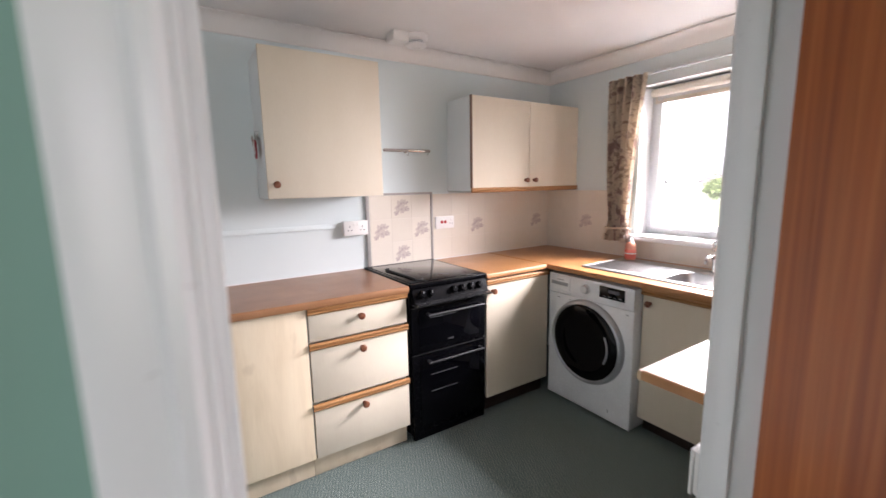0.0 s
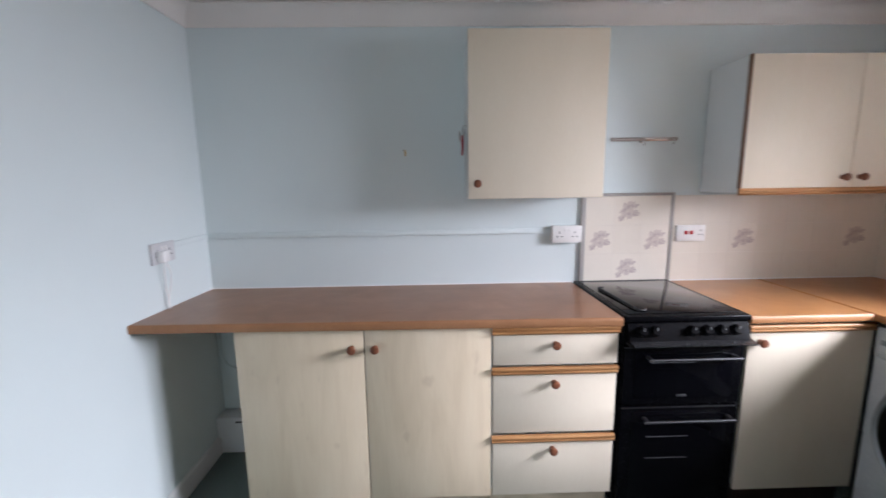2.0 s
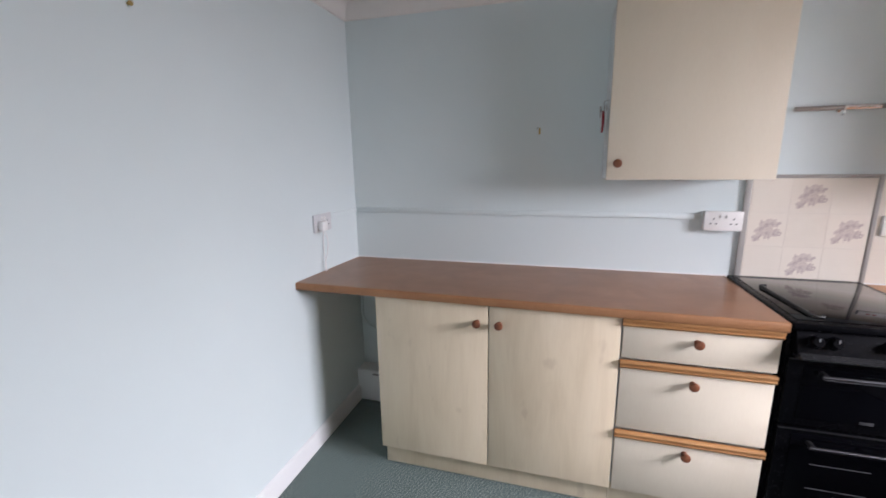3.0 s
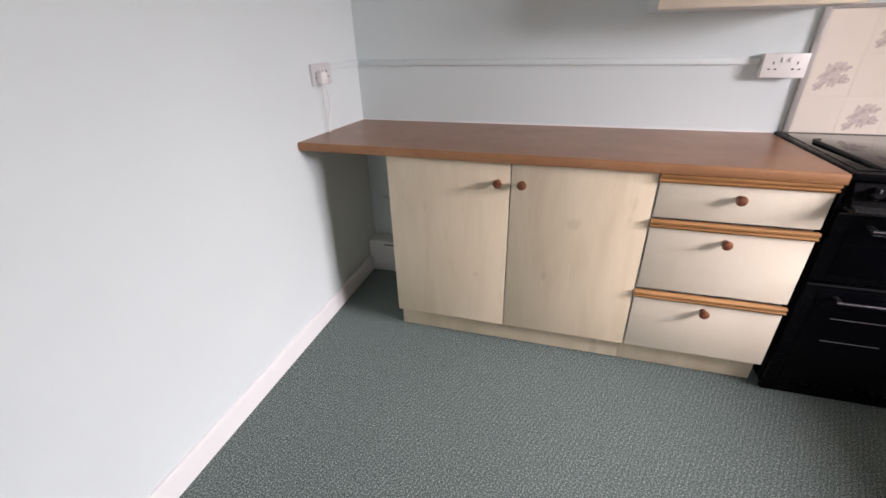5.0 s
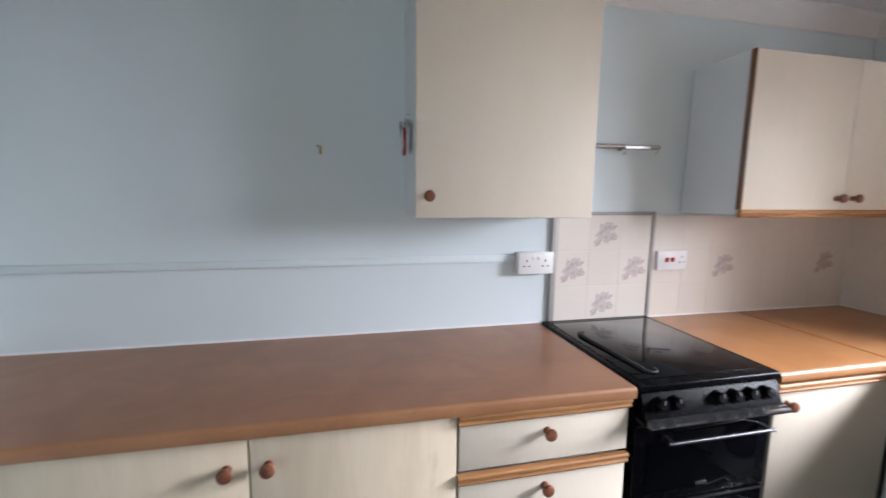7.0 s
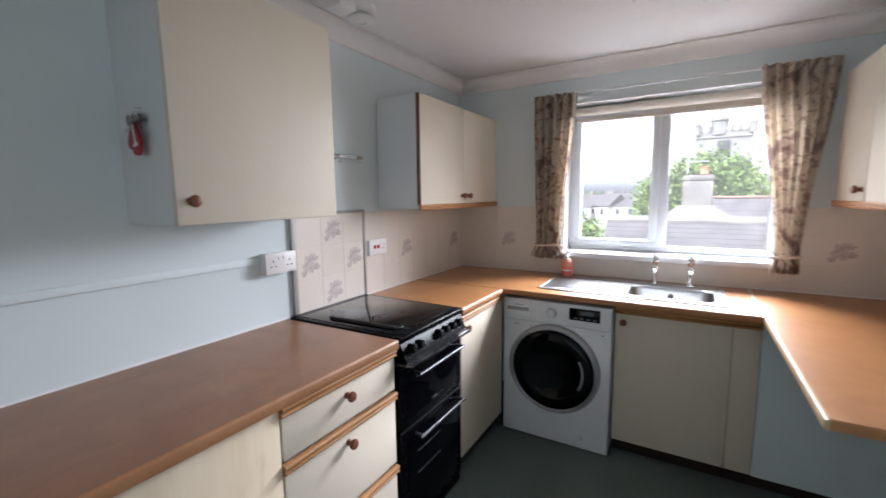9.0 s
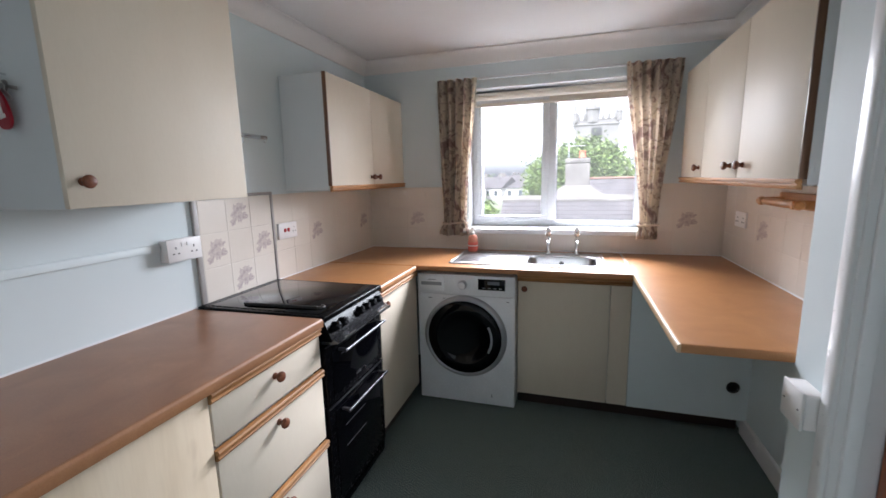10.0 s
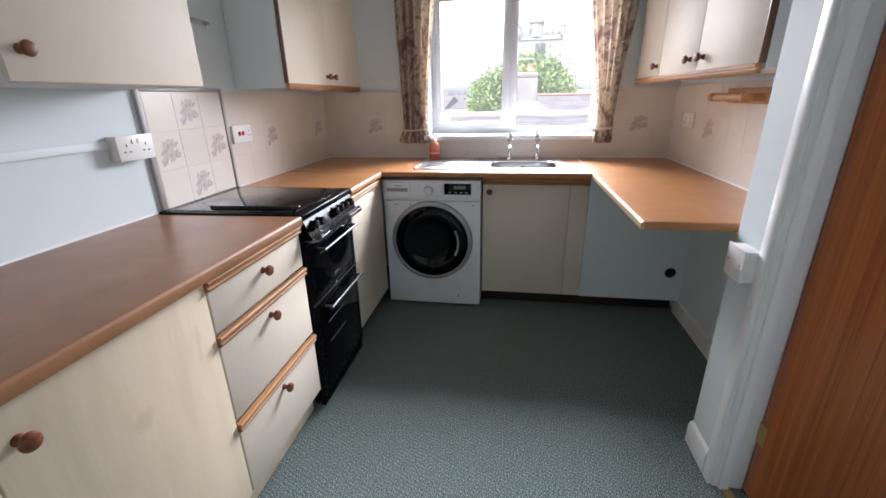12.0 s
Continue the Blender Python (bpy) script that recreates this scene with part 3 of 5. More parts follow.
M_GROUND = ground_material()
M_SLATE = stone_material("weathered_slate", (0.055, 0.050, 0.053), (0.095, 0.086, 0.088), 3.0)
M_RENDER = stone_material("lichened_render", (0.09, 0.081, 0.076), (0.16, 0.147, 0.136), 2.5)
M_TOWER = stone_material("old_granite", (0.13, 0.125, 0.119), (0.175, 0.168, 0.16), 0.5)
M_PALE = stone_material("pale_rendered_wall", (0.34, 0.33, 0.32), (0.44, 0.43, 0.42), 0.4)
M_RIDGE = plain("weathered_ridge_tile", (0.20, 0.11, 0.085), 0.85)
M_POT = plain("terracotta", (0.42, 0.13, 0.07), 0.8)
M_LEAF = leaf_material()
M_BARK = stone_material("bark", (0.07, 0.05, 0.035), (0.12, 0.09, 0.06), 6.0)
M_FARGLASS = plain("far_window_glass", (0.05, 0.06, 0.07), 0.15)
# distance haze is put into the hill's colour as a paler, greyer green
M_HILL = stone_material("haze_pale_hillside", (0.30, 0.34, 0.30), (0.42, 0.45, 0.40), 0.02)

GZ = -5.0
solid("ground", box(-2500, 2500, -2500, 2500, GZ - 0.5, GZ), M_GROUND, "green gardens and fields beyond the window", "ground")


bm = box(-0.15, 3.82, 0.42, 3.10, GZ, -0.121)
add_box(bm, -0.9, 1.93, -1.9, 0.42, GZ, -0.121)
solid("wall_lower_storey", bm, M_PALE, "plain rendered lower storey of the building", "wall")


def slate_roof(parent, x0, x1, y0, y1, z0, z1, course=0.13, name="slate_courses"):
    """Overlapping courses of slates rising from (x0, z0) to (x1, z1)."""
    n = max(3, int(math.hypot(x1 - x0, z1 - z0) / course))
    bm = bmesh.new()
    rng = random.Random(5)
    for i in range(n):
        a, b2 = i / n, (i + 1.15) / n
        y = y0 + rng.uniform(-0.2, 0)
        while y < y1:
            w = rng.uniform(0.26, 0.34)
            ya, yb = max(y, y0), min(y + w - 0.008, y1)
            lift = rng.uniform(0, 0.004)
            if yb > ya + 0.02:
                p = [(x0 + (x1 - x0) * a, z0 + (z1 - z0) * a + 0.014 + lift), (x0 + (x1 - x0) * b2, z0 + (z1 - z0) * b2 + 0.006)]
                lo = [bm.verts.new((p[0][0], yy, p[0][1])) for yy in (ya, yb)]
                hi = [bm.verts.new((p[1][0], yy, p[1][1])) for yy in (ya, yb)]
                un = [bm.verts.new((p[0][0], yy, p[0][1] - 0.012)) for yy in (ya, yb)]
                bm.faces.new((lo[0], lo[1], hi[1], hi[0]))
                bm.faces.new((un[0], un[1], lo[1], lo[0]))
            y += w
    return tagged(part(name, bm, M_SLATE, parent), kind="stuff")


def near_house():
    u = thing("neighbour_house", (9.5, -1.0, GZ), "stone house with purple-grey slate roof and a rendered chimney", "house")
    part("wall", box(7.6, 12.4, -5.0, 2.85, GZ, -0.9), M_PALE, u)
    bm = extrude_profile([(0, 0), (4.9, 0), (2.45, 1.82)], (7.55, -5.0, -0.93), (7.55, 2.88, -0.93), (1, 0, 0))
    roof = part("roof", bm, M_SLATE, u)
    slate_roof(roof, 7.5, 10.0, -5.0, 2.9, -0.94, 0.905)
    part("ridge", extrude_profile([(-0.10, -0.07), (0, 0.02), (0.10, -0.07), (0.10, -0.03), (0, 0.06), (-0.10, -0.03)], (10.0, -5.0, 0.92), (10.0, 2.9, 0.92), (1, 0, 0)), M_RENDER, roof, "pale ridge capping")
    part("vent_slate", box(8.9, 9.05, 1.22, 1.40, 0.13, 0.20, 0.02), M_PALE, roof)
    ch = part("chimney", box(10.75, 11.25, 1.045, 1.59, 0.3, 1.66, 0.02), M_RENDER, u, "lichened rendered chimney stack")
    part("cap", box(10.745, 11.255, 1.04, 1.595, 1.662, 1.78, 0.035), M_RENDER, ch)
    bm = bmesh.new()
    v = [bm.verts.new(p) for p in ((10.3, 0.55, 0.80), (11.7, 0.55, 0.80), (11.7, 2.15, 0.80), (10.3, 2.15, 0.80), (10.72, 1.02, 1.16), (11.28, 1.02, 1.16), (11.28, 1.62, 1.16), (10.72, 1.62, 1.16))]
    for q in ((0, 1, 5, 4), (1, 2, 6, 5), (2, 3, 7, 6), (3, 0, 4, 7), (4, 5, 6, 7)):
        bm.faces.new([v[i] for i in q])
    part("skirt", bm, M_RENDER, ch)
    part("pot", lathe([(0, 0), (0.085, 0), (0.075, 0.03), (0.07, 0.12), (0.085, 0.15), (0.06, 0.155), (0.05, 0.05), (0, 0.05)], (11.0, 1.21, 1.80), (0, 0, 1), 16), M_POT, ch, "terracotta chimney pot")
    bm = rod((11.0, 1.52, 1.8), (11.0, 1.52, 2.15), 0.012, 6)
    add_box(bm, 10.99, 11.01, 1.15, 1.56, 2.06, 2.075)
    for i in range(5):
        add_box(bm, 10.88, 11.12, 1.18 + i * 0.08, 1.187 + i * 0.08, 2.065, 2.072)
    part("aerial", bm, M_GREY, ch, "thin television aerial")
    b2 = thing("back_house", (13.8, -1.5, GZ), "house with a pale slate roof behind the chimney", "house")
    part("wall", box(12.6, 16.0, -6.0, 0.85, GZ, 0.3), M_PALE, b2)
    bm = extrude_profile([(0, 0), (3.5, 0), (1.6, 1.0)], (12.5, -6.0, 0.28), (12.5, 0.9, 0.28), (1, 0, 0))
    r2 = part("roof", bm, M_SLATE, b2)
    slate_roof(r2, 12.45, 14.1, -6.0, 0.92, 0.27, 1.28, 0.3)
    part("ridge", box(14.02, 14.18, -6.0, 0.92, 1.27, 1.33, 0.02), M_RIDGE, r2, "dull red ridge tiles")


def tower():
    u = thing("church_tower", (63, -1.5, GZ), "old granite church tower with battlements and pinnacles", "church tower")
    y0, y1, x0, x1, zt = -4.3, 1.15, 60.0, 65.4, 8.5
    body = part("body", box(x0, x1, y0, y1, GZ, zt), M_TOWER, u)
    for z in (1.6, 5.2, 7.8):
        part("string_course", box(x0 - 0.12, x1 + 0.12, y0 - 0.12, y1 + 0.12, z, z + 0.22, 0.05), M_TOWER, body)
    for i in range(7):
        ya = y0 + 0.3 + i * 0.75
        part("merlon", box(x0 - 0.1, x0 + 0.35, ya, ya + 0.42, zt, zt + 0.75, 0.04), M_TOWER, body)
        part("merlon", box(x1 - 0.35, x1 + 0.1, ya, ya + 0.42, zt, zt + 0.75, 0.04), M_TOWER, body)
    for yy in (y0, y1):
        for xx in (x0, x1):
            part("pinnacle", lathe([(0, 0), (0.36, 0), (0.36, 1.1), (0.42, 1.15), (0.30, 1.3), (0.05, 2.5), (0, 2.5)], (xx, yy, zt - 0.3), (0, 0, 1), 8), M_TOWER, body)
    part("stair_turret", lathe([(0, 0), (0.85, 0), (0.85, 1.5), (1.0, 1.6), (0.95, 1.9), (0.55, 1.95), (0.18, 3.6), (0, 3.7)], (x0 + 0.5, -1.0, zt - 0.3), (0, 0, 1), 8), M_TOWER, body)
    for dy in (-0.75, 0.75):
        part("pinnacle", lathe([(0, 0), (0.18, 0), (0.18, 1.3), (0.05, 2.2), (0, 2.2)], (x0 + 0.3, -1.0 + dy, zt + 0.4), (0, 0, 1), 8), M_TOWER, body)
    part("belfry_window", box(x0 - 0.05, x0 + 0.2, -2.2, -0.9, 5.7, 7.5, 0.05), M_DARK, body, "dark louvred opening")


def tree(name, base, height, blobs, leaves, size, seed, label):
    """Trunk, limbs, and a crown of many small leaves gathered in clumps."""
    rng = np.random.RandomState(seed)
    u = thing(name, base, label, "tree")
    b0 = Vector(base)
    cx = Vector(blobs[0][0])
    part("trunk", tube([b0, b0.lerp(cx, 0.35) + Vector((0.15, -0.1, 0)), b0.lerp(cx, 0.7), cx], 0.05 * height, 10), M_BARK, u)
    for c, r in blobs[1:]:
        part("limb", tube([b0.lerp(cx, 0.55), b0.lerp(cx, 0.6).lerp(Vector(c), 0.5), c], 0.015 * height, 7), M_BARK, u)
    vol = np.array([r[0] * r[1] * r[2] for _, r in blobs]) ** (2 / 3)
    pick = rng.choice(len(blobs), leaves // 14, p=vol / vol.sum())
    cen = np.array([b[0] for b in blobs])[pick]
    rad = np.array([b[1] for b in blobs])[pick]
    d = rng.normal(size=(len(pick), 3))
    d /= np.linalg.norm(d, axis=1)[:, None]
    clump = cen + d * rad * (rng.uniform(0.62, 1.04, (len(pick), 1)))
    p = np.repeat(clump, 14, axis=0) + rng.normal(size=(len(pick) * 14, 3)) * size * 1.5
    n = len(p)
    a, t = rng.normal(size=(n, 3)), rng.normal(size=(n, 3))
    a /= np.linalg.norm(a, axis=1)[:, None]
    t = np.cross(a, t)
    t /= np.linalg.norm(t, axis=1)[:, None]
    s = size * rng.uniform(0.6, 1.25, (n, 1))
    v = np.stack([p - a * s, p + t * s * 0.5, p + a * s, p - t * s * 0.5], 1).reshape(-1, 3) - np.array(base)
    f = np.arange(n * 4).reshape(-1, 4)
    me = bpy.data.meshes.new("leaves")
    me.from_pydata(v.tolist(), [], f.tolist())
    me.materials.append(M_LEAF)
    ob = new("crown", me)
    ob.parent = u
    tagged(ob, kind="stuff")
    return u


def far_house(w, d, h, roofh):
    u = thing("town_house", (0, 0, 0), "pale rendered town house with grey slate roof in the distance", "house", "distant town houses")
    wall = part("wall", box(-d / 2, d / 2, -w / 2, w / 2, 0, h), M_PALE, u)
    part("roof", extrude_profile([(-d / 2 - 0.3, 0), (d / 2 + 0.3, 0), (0, roofh)], (0, -w / 2 - 0.3, h), (0, w / 2 + 0.3, h), (1, 0, 0)), M_SLATE, u)
    part("chimney", box(-0.4, 0.4, w / 2 - 1.3, w / 2 - 0.4, h + roofh * 0.4, h + roofh + 1.0, 0.03), M_RENDER, u)
    for zz in (1.2, 3.9):
        for yy in (-w * 0.3, 0, w * 0.3):
            part("window", box(-d / 2 - 0.04, -d / 2 + 0.05, yy - 0.5, yy + 0.5, zz, zz + 1.4), M_FARGLASS, u)
    return u


def town():
    rng = random.Random(11)
    h = far_house(10, 8, 6, 3)
    h.matrix_basis = pose(120, 16, GZ - 2.6, 0, 0, 20)
    for i in range(26):
        x = rng.uniform(110, 260)
        y = rng.uniform(-0.05, 0.75) * x + rng.uniform(-8, 8)
        if y < 0.12 * x and x < 120:
            y += 18
        copy_thing(h, pose(x, y, GZ - 3.2 + 0.012 * (x - 70), 0, 0, rng.choice((0, 20, 70, 90, -25)) + rng.uniform(-8, 8)))
    bm = bmesh.new()
    nx = 60
    rows = []
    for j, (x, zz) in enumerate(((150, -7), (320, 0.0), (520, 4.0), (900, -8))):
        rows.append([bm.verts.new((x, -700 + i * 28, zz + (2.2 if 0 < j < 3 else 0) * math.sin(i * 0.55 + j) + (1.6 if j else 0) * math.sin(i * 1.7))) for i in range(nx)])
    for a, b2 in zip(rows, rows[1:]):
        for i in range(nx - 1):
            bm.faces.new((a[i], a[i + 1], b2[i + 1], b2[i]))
    solid("backdrop_hill", bm, M_HILL, "low hills beyond the town with haze painted into their colour", "hill")


near_house(), tower(), town()
tree("tree", (30, 0.8, GZ), 8, [((30, 0.3, 1.6), (2.2, 2.4, 2.1)), ((30, 2.9, 1.1), (1.8, 1.6, 1.8)), ((29.5, -1.0, 1.2), (1.7, 1.3, 1.6)), ((30, 1.6, 2.1), (1.8, 1.6, 1.3)), ((30, 3.4, -1.0), (1.7, 1.5, 1.8)), ((30, 1.0, -1.0), (2.2, 2.6, 2.2))], 34000, 0.13, 4, "broad green broadleaf tree in front of the church")
tree("tree", (14, 4.6, GZ), 4, [((14, 4.55, -0.2), (0.9, 0.75, 1.05)), ((14.2, 5.0, -0.6), (0.8, 0.6, 0.9)), ((13.8, 4.2, -0.7), (0.7, 0.5, 0.8))], 9000, 0.08, 9, "small bright green tree beside the slate roof")
for tx, ty, ts in ((85, 26, 0.7), (120, 52, 0.75), (60, 22, 0.6), (140, 28, 1.1), (95, 60, 0.7)):
    t0 = tree("tree", (tx, ty, GZ), 6, [((tx, ty, 1.0 - 2.2 * ts), (2.6 * ts, 3.4 * ts, 2.2 * ts)), ((tx, ty + 2.5 * ts, 0.4 - 2.2 * ts), (2.2 * ts, 2.4 * ts, 1.7 * ts))], 5000, 0.4, 20 + tx, "distant rounded green tree in the town")


# ---------------------------------------------------------------- kitchen units
def knob(parent, at, axis):
    """A turned wooden knob on a short stem."""
    prof = [(0.0, 0.0), (0.011, 0.0), (0.0105, 0.004), (0.0075, 0.008), (0.0075, 0.013), (0.012, 0.016), (0.0165, 0.021), (0.0175, 0.026), (0.015, 0.031), (0.009, 0.0335), (0.0, 0.034)]
    return part("knob", lathe(prof, at, axis, 20), M_KNOB, parent, "red-brown turned wooden knob")


RAIL = [(0, 0), (0.010, 0.0), (0.016, 0.004), (0.018, 0.009), (0.012, 0.013), (0.012, 0.016), (0.018, 0.019), (0.019, 0.026), (0.015, 0.031), (0, 0.031)]
FRONT_Y, T = 2.345, 0.018


def base_left():
    u = thing("base_cabinet", (0.885, 2.65, 0), "pale maple laminate base cabinet with two closed doors", "cabinet", "kitchen base cabinets")
    part("body", box(0.392, 1.384, FRONT_Y + T + 0.022, 2.94, 0.115, 0.838), M_CARCASS, u)
    part("plinth", box(0.385, 1.384, 2.395, 2.411, 0, 0.114, 0.001), M_MAPLE, u)
    part("side_panel", box(0.385, 0.3915, FRONT_Y + T, 2.94, 0.115, 0.838), M_MAPLE, u)
    for a, b, kx in ((0.386, 0.8828, 0.838), (0.8872, 1.3825, 0.928)):
        d = part("door", box(a, b, FRONT_Y, FRONT_Y + T, 0.116, 0.854, 0.0015), M_MAPLE, u)
        knob(d, (kx, FRONT_Y, 0.779), (0, -1, 0))


def drawers():
    u = thing("drawer_cabinet", (1.64, 2.65, 0), "cream drawer cabinet with three drawers and golden wood rails", "cabinet", "kitchen base cabinets")
    part("body", box(1.388, 1.892, FRONT_Y + T + 0.022, 2.94, 0.115, 0.838), M_CARCASS, u)
    part("plinth", box(1.386, 1.890, 2.395, 2.411, 0, 0.114, 0.001), M_MAPLE, u)
    for z0, z1, kz in ((0.692, 0.819, 0.779), (0.3985, 0.652, 0.617), (0.117, 0.356, 0.326)):
        d = part("drawer_front", box(1.3905, 1.887, FRONT_Y, FRONT_Y + T, z0, z1, 0.0015), M_CREAM, u)
        part("rail", extrude_profile(RAIL, (1.386, FRONT_Y + 0.006, z1), (1.890, FRONT_Y + 0.006, z1), (0, -1, 0)), M_TRIM, d, "golden wood pull rail")
        knob(d, (1.636, FRONT_Y, kz), (0, -1, 0))


def base_right():
    u = thing("base_cabinet", (2.66, 2.65, 0), "cream base cabinet with a closed door beside the cooker", "cabinet", "kitchen base cabinets")
    part("body", box(2.412, 2.925, FRONT_Y + T + 0.022, 2.94, 0.105, 0.838), M_CARCASS, u)
    part("plinth", box(2.412, 2.925, 2.40, 2.416, 0, 0.104), M_DARKPLINTH, u, "dark brown plinth")
    d = part("door", box(2.414, 2.922, FRONT_Y, FRONT_Y + T, 0.107, 0.806, 0.0015), M_CREAM, u)
    part("rail", extrude_profile(RAIL, (2.412, FRONT_Y + 0.006, 0.806), (2.924, FRONT_Y + 0.006, 0.806), (0, -1, 0)), M_TRIM, d, "golden wood pull rail")
    knob(d, (2.458, FRONT_Y, 0.768), (0, -1, 0))


SINK_X = 2.985


def sink_unit():
    u = thing("sink_cabinet", (3.2, 1.42, 0), "cream sink base cabinet with one closed door", "cabinet", "kitchen base cabinets")
    part("body", box(SINK_X + T + 0.022, 3.54, 1.118, 1.733, 0.095, 0.69), M_CARCASS, u)
    part("plinth", box(SINK_X + 0.07, SINK_X + 0.086, 0.55, 1.735, 0, 0.094), M_DARKPLINTH, u, "dark brown plinth")
    d = part("door", box(SINK_X, SINK_X + T, 1.226, 1.732, 0.093, 0.795, 0.0015), M_CREAM, u)
    part("filler", box(SINK_X, SINK_X + T, 1.118, 1.223, 0.093, 0.795, 0.0015), M_CREAM, u)
    part("rail", extrude_profile([(o * 1.3, h * 1.42) for o, h in RAIL], (SINK_X + 0.002, 1.118, 0.795), (SINK_X + 0.002, 1.733, 0.795), (-1, 0, 0)), M_TRIM_Y, u, "golden wood rail")
    knob(d, (SINK_X, 1.692, 0.752), (-1, 0, 0))
    # end board below the counter, with the drain hole
    e = thing("end_panel", (SINK_X, 0.83, 0.09), "pale blue painted board closing the recess under the counter", "panel")
    bm = bmesh.new()
    y0, y1, z0, z1, cy, cz, r = SOUTH + 0.001, 1.115, 0.088, 0.838, 0.605, 0.272, 0.026
    ring = [(cy + r * math.cos(i * math.pi / 12), cz + r * math.sin(i * math.pi / 12)) for i in range(24)]
    def edge(i):
        a = i * math.pi / 12
        c, s = math.cos(a), math.sin(a)
        k = min(((y1 - cy) if c > 0 else (cy - y0)) / max(abs(c), 1e-6), ((z1 - cz) if s > 0 else (cz - z0)) / max(abs(s), 1e-6))
        return (cy + c * k, cz + s * k)
    faces = []
    inner = [bm.verts.new((SINK_X + 0.004, y, z)) for y, z in ring]
    outer = [bm.verts.new((SINK_X + 0.004, *edge(i))) for i in range(24)]
    for i in range(24):
        j = (i + 1) % 24
        faces.append(bm.faces.new((inner[i], inner[j], outer[j], outer[i])))
        (ya, za), (yb, zb) = edge(i), edge(j)
        if abs(ya - yb) > 1e-6 and abs(za - zb) > 1e-6:
            yc = max((ya, yb), key=lambda v: abs(v - cy) - (0 if min(abs(v - y0), abs(v - y1)) < 1e-6 else 9))
            zc2 = max((za, zb), key=lambda v: abs(v - cz) - (0 if min(abs(v - z0), abs(v - z1)) < 1e-6 else 9))
            faces.append(bm.faces.new((outer[i], outer[j], bm.verts.new((SINK_X + 0.004, yc, zc2)))))
    ext = bmesh.ops.extrude_face_region(bm, geom=faces)
    bmesh.ops.translate(bm, verts=[v for v in ext["geom"] if isinstance(v, bmesh.types.BMVert)], vec=(0.014, 0, 0))
    part("board", bm, M_WALL, e)
    part("hole_rim", lathe([(0.026, 0), (0.031, 0), (0.032, 0.002), (0.030, 0.004), (0.026, 0.005), (0.0245, 0.002), (0.026, 0)], (SINK_X + 0.003, cy, cz), (-1, 0, 0), 28), M_DARK, e, "black rubber rim of the pipe hole")
    part("hole_lining", lathe([(0.0255, 0), (0.0255, 0.06), (0.0, 0.06)], (SINK_X + 0.005, cy, cz), (1, 0, 0), 24), M_DARK, e)


base_left(), drawers(), base_right(), sink_unit()

# ---------------------------------------------------------------- worktops
TOP, TH = 0.877, 0.028


def worktop(x0, x1, y0, y1, front, material, edge_material, label, hole=None, th=TH, lift=0.0, cant=0.0):
    """A laminate board with a rounded lipping on its front edge: 'y-' , 'y+', 'x-' or both. lift: how far its front edge
    stands higher than its back; cant: how much more so at its low-x end."""
    def settle(bm):
        for v in bm.verts:
            v.co.z += (y1 - v.co.y) / (y1 - y0) * (lift + cant * (x1 - v.co.x) / (x1 - x0))
        return bm
    u = thing("worktop", ((x0 + x1) / 2, (y0 + y1) / 2, TOP - th), label, "worktop", "worktops")
    e = 0.012
    bx0, bx1, by0, by1 = x0 + (e if "x-" in front else 0), x1, y0 + (e if "y-" in front else 0), y1 - (e if "y+" in front else 0)
    bm = bmesh.new()
    if hole:
        hx0, hx1, hy0, hy1 = hole
        outer, inner = ((bx0, by0), (bx1, by0), (bx1, by1), (bx0, by1)), ((hx0, hy0), (hx1, hy0), (hx1, hy1), (hx0, hy1))
        ring = [[[bm.verts.new((*p, z)) for p in pts] for z in (TOP - th, TOP)] for pts in (outer, inner)]
        for i in range(4):
            j = (i + 1) % 4
            for q in ((ring[0][1][i], ring[0][1][j], ring[1][1][j], ring[1][1][i]), (ring[0][0][i], ring[0][0][j], ring[1][0][j], ring[1][0][i]),
                      (ring[0][0][i], ring[0][0][j], ring[0][1][j], ring[0][1][i]), (ring[1][0][i], ring[1][0][j], ring[1][1][j], ring[1][1][i])):
                bm.faces.new(q)
    else:
        add_box(bm, bx0, bx1, by0, by1, TOP - th, TOP, 0.0008, 1)
    part("board", settle(bm), material, u)
    prof = [(0, 0), (e - 0.003, 0), (e - 0.001, 0.001), (e, 0.004), (e, th - 0.008), (e - 0.002, th - 0.003), (e - 0.006, th), (0, th)]
    if "y-" in front:
        part("front_edge", settle(extrude_profile(prof, (x0, by0, TOP - th), (x1, by0, TOP - th), (0, -1, 0))), edge_material, u, "rounded lipping")
    if "y+" in front:
        part("front_edge", extrude_profile(prof, (x0, by1, TOP - th), (x1, by1, TOP - th), (0, 1, 0)), edge_material, u, "worn pale lipping")
    if "x-" in front:
        part("front_edge", extrude_profile(prof, (bx0, by0, TOP - th), (bx0, by1, TOP - th), (-1, 0, 0)), M_TOP_LIP, u, "rounded lipping")


worktop(0.001, 1.897, 2.328, NORTH - 0.001, "y-", M_TOP_RED, M_TOP_SHADED_EDGE, "red-brown laminate worktop over the maple base cabinets", None, 0.033, 0.006, 0.011)
worktop(2.406, 2.8935, 2.328, NORTH - 0.001, "y-", M_TOP, M_TOP_LIP, "orange-brown laminate worktop between cooker and corner")
worktop(2.899, EAST - 0.001, 1.129, NORTH - 0.001, "x-", M_TOP, M_TOP, "orange-brown laminate worktop with the sink cut into it", (3.045, 3.365, 1.275, 1.715))
worktop(1.962, EAST - 0.001, SOUTH + 0.001, 1.127, "x- y+", M_TOP, M_TOP_EDGE, "orange-brown laminate counter with an open overhanging end")
